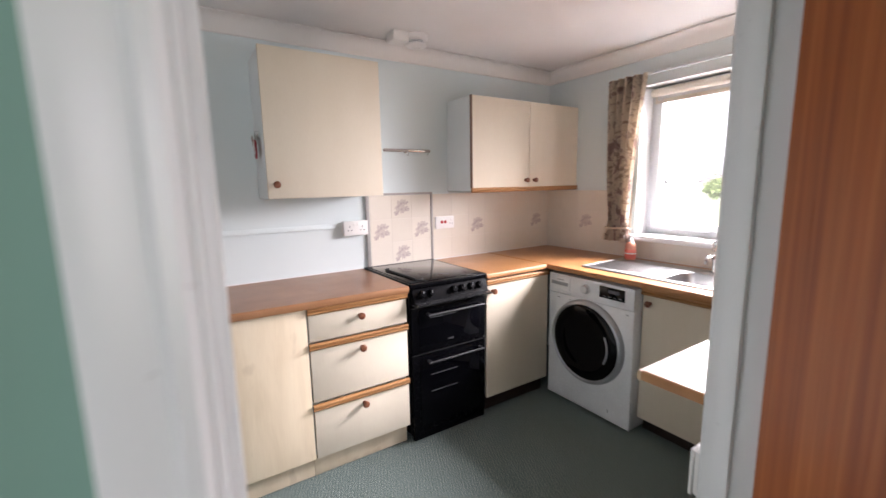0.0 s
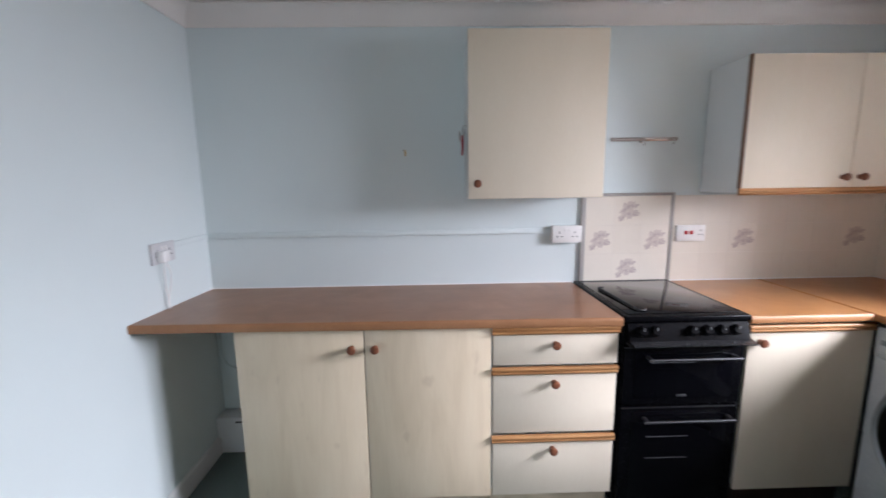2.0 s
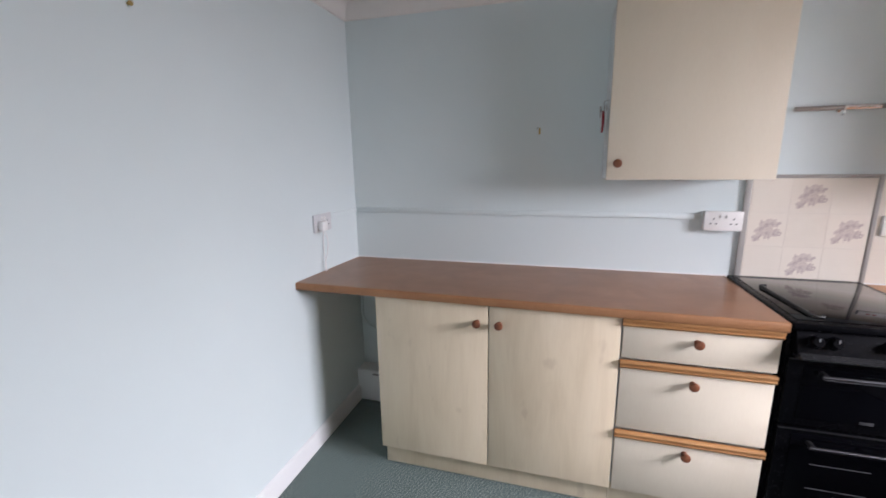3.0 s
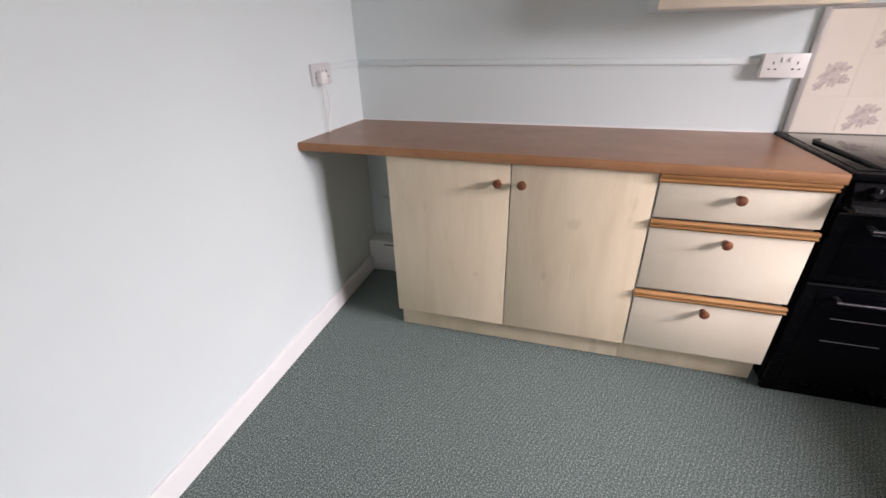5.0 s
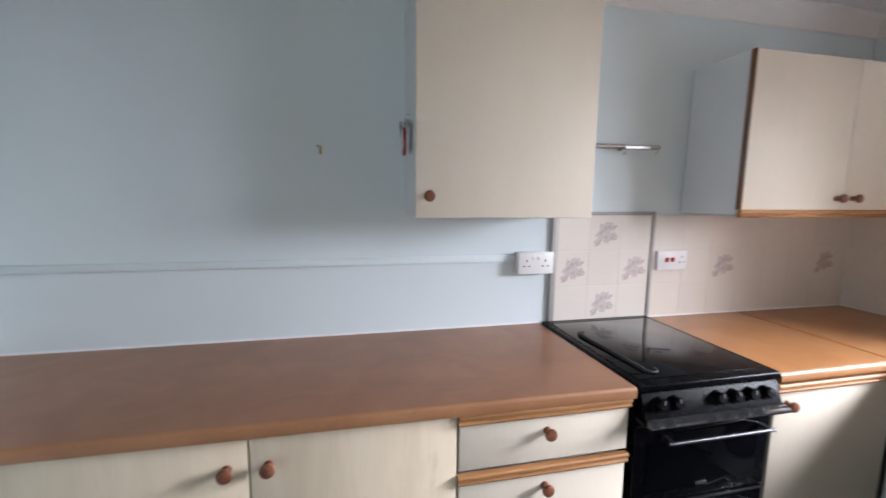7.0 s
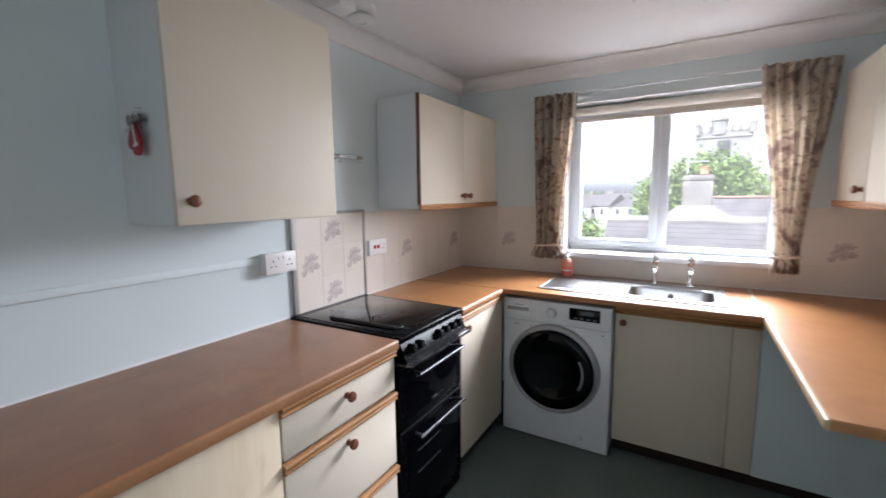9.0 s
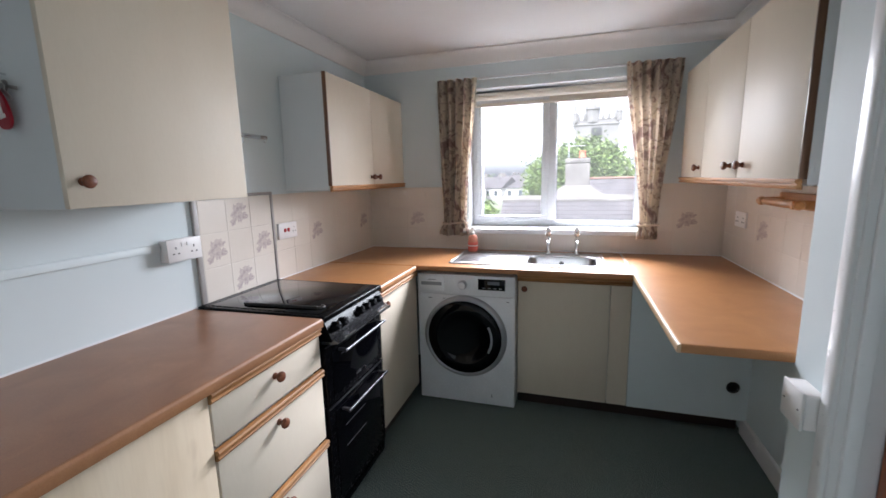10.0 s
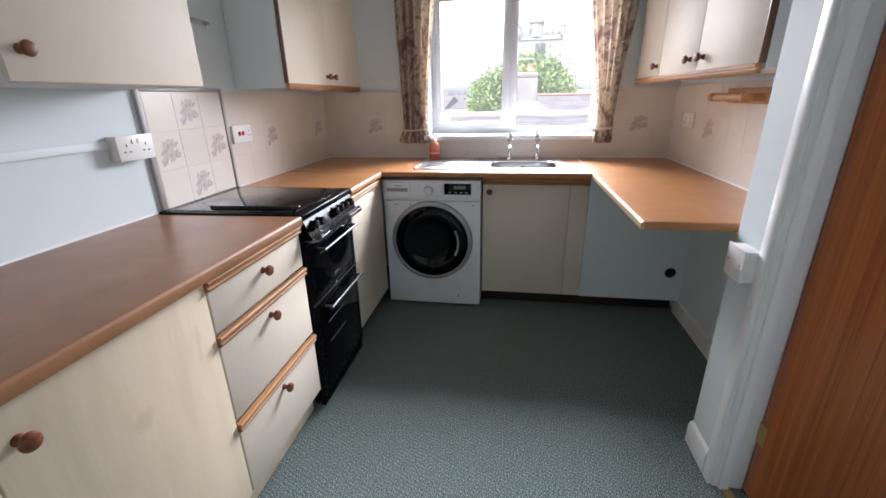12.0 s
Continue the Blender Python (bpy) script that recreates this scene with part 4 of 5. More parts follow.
solid("joint_strip", box(2.90, EAST - 0.01, 1.123, 1.133, TOP + 0.0005, TOP + 0.0025, 0.0008), M_SILVER, "thin pale metal strip over the worktop joint", "trim strip", "", "")

SEAL = [(0, 0), (0.005, 0), (0.003, 0.002), (0.002, 0.004), (0, 0.005)]
for a, b2, side in (((0.0, NORTH, TOP), (1.93, NORTH, TOP), (0, -1, 0)), ((2.418, NORTH - 0.012, TOP), (EAST - 0.012, NORTH - 0.012, TOP), (0, -1, 0)),
                    ((EAST - 0.012, SOUTH + 0.012, TOP), (EAST - 0.012, NORTH - 0.012, TOP), (-1, 0, 0)), ((1.96, SOUTH + 0.012, TOP), (EAST - 0.012, SOUTH + 0.012, TOP), (0, 1, 0)), ((0.0, 2.34, TOP), (0.0, NORTH, TOP), (1, 0, 0))):
    solid("sealant", extrude_profile(SEAL, a, b2, side), M_GLOSS, "thin white sealant bead between worktop and wall", "sealant", "structure", "sealant beads")

# ---------------------------------------------------------------- sink, taps, bottle
def sink():
    u = thing("sink", (3.23, 1.70, TOP), "stainless steel sink with one bowl and a ribbed drainer", "sink")
    zt = TOP + 0.006
    X0, X1, Y0, Y1 = 3.0, 3.455, 1.243, 2.165
    bx0, bx1, by0, by1 = 3.06, 3.345, 1.29, 1.70
    bm = bmesh.new()

    def loop(xa, xb, ya, yb, r, z, n=6):
        pts = []
        for cx, cy, a0 in ((xb - r, yb - r, 0), (xa + r, yb - r, 90), (xa + r, ya + r, 180), (xb - r, ya + r, 270)):
            for i in range(n + 1):
                a = radians(a0 + 90 * i / n)
                pts.append(bm.verts.new((cx + r * math.cos(a), cy + r * math.sin(a), z)))
        return pts

    def skin(a, b):
        for i in range(len(a)):
            j = (i + 1) % len(a)
            bm.faces.new((a[i], a[j], b[j], b[i]))

    # raised rim, plate and bowl
    rim0, rim1 = loop(X0, X1, Y0, Y1, 0.03, TOP + 0.0005), loop(X0 + 0.003, X1 - 0.003, Y0 + 0.003, Y1 - 0.003, 0.028, zt)
    rim2 = loop(X0 + 0.012, X1 - 0.012, Y0 + 0.012, Y1 - 0.012, 0.024, zt)
    rim3 = loop(X0 + 0.016, X1 - 0.016, Y0 + 0.016, Y1 - 0.016, 0.022, zt - 0.003)
    skin(rim0, rim1), skin(rim1, rim2), skin(rim2, rim3)
    lip = loop(bx0, bx1, by0, by1, 0.06, zt - 0.003)
    skin(rim3, lip)
    prev = lip
    for inset, dz, r in ((0.006, 0.005, 0.058), (0.010, 0.02, 0.056), (0.020, 0.13, 0.05), (0.03, 0.148, 0.045), (0.05, 0.155, 0.03)):
        cur = loop(bx0 + inset, bx1 - inset, by0 + inset, by1 - inset, r, zt - 0.003 - dz)
        skin(prev, cur)
        prev = cur
    bm.faces.new(prev)
    part("basin", bm, M_STEEL, u)
    for i in range(9):
        x = 3.09 + i * 0.032
        part("drainer_rib", box(x - 0.006, x + 0.006, 1.77, 2.11, zt - 0.0032, zt - 0.0005, 0.0012), M_STEEL, u)
    part("overflow", lathe([(0.016, 0), (0.016, 0.003), (0.011, 0.005), (0.010, 0.002), (0, 0.002)], (bx1 - 0.011, 1.495, TOP - 0.045), (-1, 0, 0.1), 20), M_DARK, u, "dark overflow hole in a chrome ring")


def tap(x, y):
    u = thing("tap", (x, y, TOP + 0.003), "chrome pillar tap with a capstan head at the sink", "tap", "sink taps")
    z = TOP + 0.003
    part("body", lathe([(0, 0), (0.022, 0), (0.022, 0.006), (0.013, 0.012), (0.0105, 0.03), (0.011, 0.082), (0.015, 0.088), (0.015, 0.100), (0.010, 0.105), (0.008, 0.122), (0, 0.122)], (x, y, z), (0, 0, 1), 20), M_CHROME, u)
    part("spout", tube([(x, y, z + 0.080), (x - 0.035, y, z + 0.094), (x - 0.075, y, z + 0.092), (x - 0.096, y, z + 0.078), (x - 0.100, y, z + 0.060)], 0.0095, 12), M_CHROME, u)
    bm = lathe([(0, 0.118), (0.011, 0.119), (0.017, 0.124), (0.018, 0.140), (0.014, 0.146), (0.014, 0.150), (0.018, 0.156), (0.017, 0.172), (0.011, 0.178), (0, 0.179)], (x, y, z), (0, 0, 1), 20)
    add_box(bm, x - 0.020, x + 0.020, y - 0.004, y + 0.004, z + 0.126, z + 0.138, 0.003)
    add_box(bm, x - 0.004, x + 0.004, y - 0.020, y + 0.020, z + 0.126, z + 0.138, 0.003)
    part("head", bm, M_CHROME, u)
    return u


sink()
t1 = tap(3.405, 1.583)
copy_thing(t1, pose(3.405, 1.405, TOP + 0.003))

M_CLEAR = plain("soap_tinted_plastic", (0.66, 0.27, 0.19), 0.2)
M_LABEL = plain("red_paper_label", (0.66, 0.13, 0.09), 0.5, vary=0.3, scale=70)
def soap():
    x, y, z = 3.425, 2.10, TOP + 0.003
    u = thing("soap_bottle", (x, y, z), "pump bottle of red hand soap on the drainer", "bottle")
    body = part("bottle", lathe([(0, 0), (0.031, 0), (0.034, 0.004), (0.034, 0.085), (0.031, 0.104), (0.020, 0.117), (0.013, 0.121), (0, 0.121)], (x, y, z), (0, 0, 1), 24), M_CLEAR, u, "clear plastic body")
    part("label", lathe([(0.0345, 0.010), (0.0352, 0.011), (0.0352, 0.068), (0.0345, 0.069)], (x, y, z), (0, 0, 1), 24), M_LABEL, body, "red label with unreadable print")
    part("print_bar", lathe([(0.0352, 0.040), (0.0357, 0.0405), (0.0357, 0.0475), (0.0352, 0.048)], (x, y, z), (0, 0, 1), 24), M_SOCKET, body, "pale band of print")
    part("pump", add_lathe(lathe([(0, 0.12), (0.015, 0.12), (0.015, 0.135), (0.006, 0.139), (0.004, 0.16), (0.011, 0.162), (0.012, 0.172), (0, 0.174)], (x, y, z), (0, 0, 1), 18), [(0, 0), (0.006, 0.002), (0.005, 0.04), (0, 0.042)], (x, y, z + 0.167), (-0.9, -0.4, -0.05), 10), M_SOCKET, u, "white pump head")


soap()

# ---------------------------------------------------------------- wall cabinets
def wall_cab_a():
    u = thing("wall_cabinet", (1.62, 2.79, 1.34), "cream single-door wall cabinet with white sides tinted as by blue light", "cabinet", "kitchen wall cabinets")
    part("body", box(1.328, 1.912, 2.654, NORTH - 0.001, 1.336, 2.038), M_CARCASS, u)
    d = part("door", box(1.320, 1.918, 2.635, 2.653, 1.338, 2.040, 0.002), M_CREAM, u)
    knob(d, (1.358, 2.635, 1.405), (0, -1, 0))


def wall_cab_b():
    u = thing("wall_cabinet", (3.05, 2.80, 1.34), "cream two-door wall cabinet with golden wood bottom rail", "cabinet", "kitchen wall cabinets")
    part("body", box(2.5685, EAST - 0.001, 2.694, NORTH - 0.001, 1.345, 1.940), M_CARCASS, u)
    bm = box(2.552, 2.568, 2.674, NORTH - 0.001, 1.345, 1.940)
    for v in bm.verts:
        if v.co.y > 2.9 and v.co.z > 1.9:
            v.co.y -= 0.009
    part("side_panel", bm, M_CARCASS, u)
    for a, b, kx in ((2.553, 3.047, 3.012), (3.051, 3.545, 3.092)):
        d = part("door", box(a, b, 2.655, 2.673, 1.366, 1.940, 0.0015), M_CREAM, u)
        knob(d, (kx, 2.655, 1.412), (0, -1, 0))
    part("rail", extrude_profile(RAIL, (2.545, 2.664, 1.336), (3.549, 2.664, 1.336), (0, -1, 0)), M_TRIM, u, "golden wood rail")
    part("edge_strip", box(2.546, 2.5525, 2.653, 2.674, 1.366, 1.941, 0.001), M_EDGING, u, "brown edging strip")


def wall_cab_c():
    # a run of a double and a single cabinet over the counter
    for name, x0, x1, doors in (("double", 2.045, 3.008, ((2.053, 2.527, 2.471), (2.531, 3.006, 2.601))), ("single", 3.010, 3.412, ((3.012, 3.404, 3.045),))):
        u = thing("wall_cabinet", ((x0 + x1) / 2, 0.68, 1.35), "cream %s-door wall cabinet over the counter" % name, "cabinet", "kitchen wall cabinets")
        part("body", box(x0 + 0.0165, x1, SOUTH + 0.001, 0.791, 1.352, 1.955), M_CARCASS, u)
        part("side_panel", box(x0, x0 + 0.016, SOUTH + 0.001, 0.811, 1.352, 1.955), M_CARCASS, u)
        for a, b, kx in doors:
            d = part("door", box(a, b, 0.812, 0.830, 1.368, 1.955, 0.0015), M_CREAM, u)
            knob(d, (kx, 0.830, 1.418), (0, 1, 0))
        part("rail", extrude_profile(RAIL, (x0, 0.822, 1.338), (x1, 0.822, 1.338), (0, 1, 0)), M_TRIM, u, "golden wood rail")
        if name == "double":
            part("edge_strip", box(x0 + 0.001, x0 + 0.0075, 0.811, 0.832, 1.368, 1.956, 0.001), M_EDGING, u, "brown edging strip")


wall_cab_a(), wall_cab_b(), wall_cab_c()

# ---------------------------------------------------------------- cooker
def cooker():
    x0, x1, yf = 1.905, 2.400, 2.335
    u = thing("cooker", (2.15, 2.62, 0), "black freestanding electric cooker with two ovens and glass hob", "cooker")
    part("body", box(x0 + 0.004, x1 - 0.004, yf + 0.03, 2.93, 0.03, 0.862, 0.004), M_BLACK, u)
    hob = part("hob", box(x0 - 0.003, x1 + 0.003, yf - 0.008, 2.935, 0.863, 0.886, 0.006, 3), M_BLACK, u, "black enamel hob surround")
    part("hob_glass", box(x0 + 0.022, x1 - 0.022, yf + 0.03, 2.885, 0.8862, 0.8885, 0.001), M_HOBGLASS, hob, "black ceramic glass")
    for i in range(5):
        xa = x0 + 0.07 + i * 0.075
        part("vent_slot", box(xa, xa + 0.055, 2.902, 2.912, 0.8855, 0.8868), M_RINGS, hob)
    # sloping control panel
    prof = [(0, 0.782), (0.052, 0.782), (0.056, 0.787), (0.030, 0.856), (0.024, 0.862), (0, 0.862)]
    p = part("control_panel", extrude_profile(prof, (x0 + 0.012, yf + 0.03, 0), (x1 - 0.004, yf + 0.03, 0), (0, -1, 0)), M_BLACK, u)
    lip = [(0, 0.768), (0.050, 0.770), (0.082, 0.778), (0.084, 0.783), (0.056, 0.792), (0, 0.792)]
    part("lip", extrude_profile(lip, (x0 + 0.016, yf + 0.03, 0), (x1 + 0.002, yf + 0.03, 0), (0, -1, 0)), M_LIP, u, "shiny dark lip below the controls")
    n = Vector((0, -0.936, 0.35))
    for kx in (1.966, 2.018, 2.165, 2.222, 2.280, 2.337):
        c = (kx, yf - 0.010, 0.828)
        k = part("control_knob", lathe([(0, 0), (0.022, 0), (0.022, 0.003), (0.0185, 0.006), (0.017, 0.024), (0.0145, 0.027), (0, 0.027)], c, n, 20), M_BLACK, p)
        c2 = Vector(c) + n * 0.0272
        part("pointer", box(c2.x - 0.0015, c2.x + 0.0015, c2.y - 0.002, c2.y + 0.001, c2.z + 0.002, c2.z + 0.013), M_SILVER, k, "pale pointer mark")
    # two oven doors with glass and bar handles
    for name, z0, z1, hz in (("grill_door", 0.510, 0.762, 0.718), ("oven_door", 0.055, 0.503, 0.456)):
        d = part(name, box(x0 + 0.006, x1 - 0.006, yf + 0.004, yf + 0.029, z0, z1, 0.004), M_BLACK, u)
        part("door_glass", box(x0 + 0.05, x1 - 0.05, yf + 0.0015, yf + 0.0042, z0 + 0.03, z1 - 0.02, 0.001), M_BLACKGLASS, d)
        part("door_trim", box(x0 + 0.006, x1 - 0.006, yf - 0.002, yf + 0.006, z1 - 0.006, z1 - 0.002, 0.001), M_STEELDARK, d, "dull metal trim along the door top")
        bm = rod((x0 + 0.085, yf - 0.036, hz), (x1 - 0.035, yf - 0.036, hz), 0.006, 14)
        for hx in (x0 + 0.10, x1 - 0.05):
            add_box(bm, hx - 0.008, hx + 0.008, yf - 0.038, yf + 0.004, hz - 0.005, hz + 0.005, 0.003)
        part("handle", bm, M_STEELDARK, d, "dark metal bar handle")
        for bz in ((0.690,) if z1 > 0.6 else (0.369, 0.273)):
            part("shelf_edge", box(x0 + 0.115, x0 + 0.29, yf + 0.0008, yf + 0.0016, bz, bz + 0.003), M_SHELF, d, "wire shelf seen behind the glass")
    part("plinth", box(x0 + 0.008, x1 - 0.008, yf + 0.010, yf + 0.030, 0.006, 0.052, 0.003), M_BLACK, u)
    part("badge", box(2.132, 2.172, yf - 0.0005, yf + 0.0016, 0.546, 0.556, 0.0005), M_SCREEN2, u, "small grey maker's badge, unlettered")
    for fx in (x0 + 0.04, x1 - 0.04):
        for fy in (yf + 0.06, 2.88):
            part("foot", lathe([(0, 0), (0.018, 0), (0.018, 0.012), (0.010, 0.016), (0.010, 0.032), (0, 0.032)], (fx, fy, 0), (0, 0, 1), 14), M_DARK, u)
    # loose black bar lying on the hob
    bar = thing("pan_guard_bar", (1.99, 2.58, 0.889), "thin black metal bar lying across the hob", "bar")
    part("bar", rod((1.957, 2.725, 0.8955), (1.979, 2.405, 0.8955), 0.0065, 10), M_DARK, bar)
    part("hook", tube([(1.979, 2.407, 0.8955), (1.992, 2.392, 0.894), (2.014, 2.394, 0.8925), (2.024, 2.415, 0.8925)], 0.0035, 8), M_DARK, bar)
    part("clip", tube([(1.957, 2.722, 0.8955), (1.966, 2.748, 0.8945), (1.988, 2.752, 0.894)], 0.005, 8), M_DARK, bar)


M_SCREEN2 = plain("dull_badge_metal", (0.07, 0.07, 0.075), 0.4, 0.5)
M_LIP = plain("polished_dark_metal", (0.20, 0.20, 0.21), 0.12, 0.9)
M_SHELF = plain("dim_wire_shelf", (0.11, 0.11, 0.12), 0.4)
M_RINGS = plain("dull_vent_slot", (0.05, 0.05, 0.052), 0.4)
M_STEELDARK = plain("dark_brushed_metal", (0.07, 0.07, 0.075), 0.34, 0.9)
cooker()

# ---------------------------------------------------------------- washing machine
def washer():
    xf, y0, y1 = 2.93, 1.741, 2.337
    u = thing("washing_machine", (3.2, 2.04, 0), "white front-loading washing machine with dark round door", "washing machine")
    part("body", box(xf + 0.012, 3.45, y0, y1, 0.015, 0.826, 0.006), M_WHITE, u)
    part("front_panel", box(xf, xf + 0.0118, y0 + 0.001, y1 - 0.001, 0.015, 0.700, 0.004), M_WHITE, u)
    fas = part("fascia", box(xf - 0.006, xf + 0.0118, y0 + 0.001, y1 - 0.001, 0.702, 0.826, 0.005), M_WHITE, u)
    dr = part("soap_drawer", box(xf - 0.010, xf - 0.0055, 2.165, 2.325, 0.722, 0.815, 0.003), M_WHITE, fas)
    part("drawer_grip", box(xf - 0.0115, xf - 0.0098, 2.18, 2.31, 0.757, 0.778, 0.001), M_GREY, dr, "grey print strip")
    part("brand_bar", box(xf - 0.0108, xf - 0.0098, 2.215, 2.265, 0.789, 0.794), M_GREY, dr, "small grey lettering bar")
    part("dial", lathe([(0, 0), (0.030, 0), (0.030, 0.004), (0.026, 0.007), (0.024, 0.022), (0.021, 0.025), (0, 0.025)], (xf - 0.006, 2.052, 0.766), (-1, 0, 0), 32), M_SILVERWHITE, fas, "pale silver programme dial")
    part("display", box(xf - 0.0085, xf - 0.0055, 1.797, 1.957, 0.742, 0.808, 0.001), M_BLACKGLASS, fas, "black display panel")
    for i in range(4):
        ya = 1.815 + i * 0.033
        part("display_mark", box(xf - 0.0092, xf - 0.0084, ya, ya + 0.018, 0.752, 0.756), M_GREY, fas)
    part("display_mark", box(xf - 0.0092, xf - 0.0084, 1.83, 1.90, 0.775, 0.795), M_SCREEN, fas, "grey screen")
    for ya, yb in ((2.245, 2.270), (2.165, 2.175), (1.775, 1.790)):
        part("mark", box(xf - 0.0008, xf + 0.0005, ya, yb, 0.672, 0.678), M_GREY, u, "small grey print")
    c = (xf, 2.040, 0.446)
    dring = part("door", lathe([(0.226, 0), (0.254, 0), (0.254, 0.010), (0.251, 0.020), (0.242, 0.029), (0.232, 0.031), (0.226, 0.027)], c, (-1, 0, 0), 64), M_SILVER, u, "silver grey door ring")
    part("door_glass", lathe([(0.229, 0.004), (0.227, 0.024), (0.218, 0.032), (0.195, 0.037), (0.165, 0.038), (0.148, 0.033), (0.10, 0.026), (0.0, 0.022)], c, (-1, 0, 0), 64), M_BLACKGLASS, dring, "dark smoked glass door")
    a0 = [(xf - 0.036, 2.040 - 0.168 * math.cos(radians(a)), 0.446 + 0.168 * math.sin(radians(a))) for a in (-28, -14, 0, 14, 28)]
    part("grip", tube(a0, 0.007, 10), M_GREY, dring, "moulded grip edge")
    part("filter_mark", box(xf - 0.0008, xf + 0.0005, 1.875, 1.881, 0.063, 0.085), M_GREY, u)
    for fy in (y0 + 0.05, y1 - 0.05):
        for fx in (xf + 0.06, 3.38):
            part("foot", lathe([(0, 0), (0.02, 0), (0.02, 0.012), (0, 0.016)], (fx, fy, 0), (0, 0, 1), 14), M_DARK, u)


M_SILVERWHITE = plain("pale_silver_plastic", (0.66, 0.67, 0.69), 0.3, 0.2)
M_SCREEN = plain("grey_display_screen", (0.10, 0.11, 0.13), 0.2)
washer()

# ---------------------------------------------------------------- curtains
def curtain(ya_top, yb_top, ya_tie, yb_tie, ya_bot, yb_bot, zt, zb, ztie, xc, folds, seed, label):
    """Pleated cloth from a heading tape to a gathered tie and a short tail."""
    rng = random.Random(seed)
    ph = [rng.uniform(0, 6.28) for _ in range(4)]
    nu, nv = 96, 70
    u = thing("curtain", (xc, (ya_top + yb_top) / 2, zb), label, "curtain", "window curtains")
    bm = bmesh.new()
    grid = []
    for j in range(nv + 1):
        z = zt + (zb - zt) * j / nv
        if z > ztie:
            k = (zt - z) / (zt - ztie)
            s = k * k * (3 - 2 * k)
            s = 0.35 * k + 0.65 * s
            a, b2 = ya_top + (ya_tie - ya_top) * s, yb_top + (yb_tie - yb_top) * s
            belly = math.sin(math.pi * k) * 0.012
        else:
            k = (ztie - z) / (ztie - zb)
            s = min(1, k * 1.6)
            a, b2 = ya_tie + (ya_bot - ya_tie) * s, yb_tie + (yb_bot - yb_tie) * s
            belly = 0.0
        row = []
        for i in range(nu + 1):
            f = i / nu
            w = f * folds * 2 * math.pi + 0.5 * math.sin(3 * f + ph[0]) + 0.35 * math.sin(z * 5 + ph[1])
            amp = 0.021 + 0.010 * math.sin(f * 5 + ph[2] + z * 1.3) + 0.006 * (1 if z < zt - 0.06 else 0)
            pinch = 0.5 if abs(z - ztie) < 0.02 else 1.0
            x = xc + amp * pinch * math.sin(w) + 0.004 * math.sin(2.3 * w + ph[3] + z * 6) - belly
            y = a + (b2 - a) * (f + 0.012 * math.sin(w * 1.0 + 1.2))
            row.append(bm.verts.new((x, y, z + 0.006 * math.sin(w * 0.5) * (1 if j == nv else 0))))
        grid.append(row)
    for r0, r1 in zip(grid, grid[1:]):
        for i in range(nu):
            bm.faces.new((r0[i], r0[i + 1], r1[i + 1], r1[i]))
    bmesh.ops.solidify(bm, geom=bm.faces[:], thickness=0.002)
    part("cloth", bm, M_CURTAIN, u)
    lo, hi = min(ya_tie, yb_tie), max(ya_tie, yb_tie)
    mid = (lo + hi) / 2
    ring = [(xc + 0.030 * math.cos(t), mid + ((hi - lo) / 2 + 0.006) * math.sin(t), ztie + 0.004 * math.sin(2 * t)) for t in [i * math.pi / 8 for i in range(17)]]
    part("tieback", tube(ring, 0.007, 8), M_TIE, u, "pale fabric tieback")


M_TIE = plain("pale_cotton_band", (0.66, 0.56, 0.46), 0.9)
curtain(2.355, 2.075, 2.325, 2.155, 2.365, 2.135, 2.052, 0.985, 1.075, 3.475, 5, 3, "mauve and brown floral print curtain tied at the window")
curtain(0.835, 1.150, 0.930, 1.035, 0.925, 1.050, 2.052, 0.985, 1.075, 3.455, 6, 8, "mauve and brown floral print curtain tied beside the wall cabinets")
track = thing("curtain_track", (3.50, 1.58, 2.045), "slim white plastic curtain track above the window", "curtain track")
part("rail", box(3.492, 3.506, 0.84, 2.35, 2.044, 2.058, 0.003), M_UPVC, track)
for yy in (0.95, 1.58, 2.22):
    part("bracket", box(3.504, EAST - 0.0005, yy - 0.008, yy + 0.008, 2.046, 2.060, 0.002), M_UPVC, track)

# ---------------------------------------------------------------- sockets, trunking, keys and small fittings
# the white socket plastic again, its shade on the west wall painted in
M_SOCKET_SHADED = plain("shaded_socket_plastic", (0.60, 0.60, 0.61), 0.4)
M_PLUG = plain("white_plug_plastic", (0.80, 0.79, 0.78), 0.3)


def socket_slots(plate, cx, cz, face, axis, cooker_switch=False):
    """Slots and rockers on a double plate facing -y (axis 0) or +x (axis 1)."""
    def bit(name, du, dz, w, h, deep, mat, label=""):
        if axis == 0:
            bm = box(cx + du - w / 2, cx + du + w / 2, face - deep, face + 0.001, cz + dz - h / 2, cz + dz + h / 2, min(w, h) * 0.2)
        else:
            bm = box(face - 0.001, face + deep, cx + du - w / 2, cx + du + w / 2, cz + dz - h / 2, cz + dz + h / 2, min(w, h) * 0.2)
        part(name, bm, mat, plate, label)
    if cooker_switch:
        for du in (-0.028, 0.0):
            bit("switch", du, 0.004, 0.018, 0.020, 0.005, M_RED, "red rocker switch")
        for du, dz in ((0.050, 0.014), (0.040, -0.008), (0.060, -0.008)):
            bit("pin_hole", du, dz, 0.005, 0.007, 0.0006, M_DARK)
        return
    for s in (-1, 1):
        bit("pin_hole", s * 0.040, 0.010, 0.005, 0.010, 0.0006, M_DARK)
        for k in (-0.011, 0.011):
            bit("pin_hole", s * 0.040 + k, -0.012, 0.009, 0.005, 0.0006, M_DARK)
        bit("switch", s * 0.012, 0.022, 0.010, 0.016, 0.004, M_SOCKET)


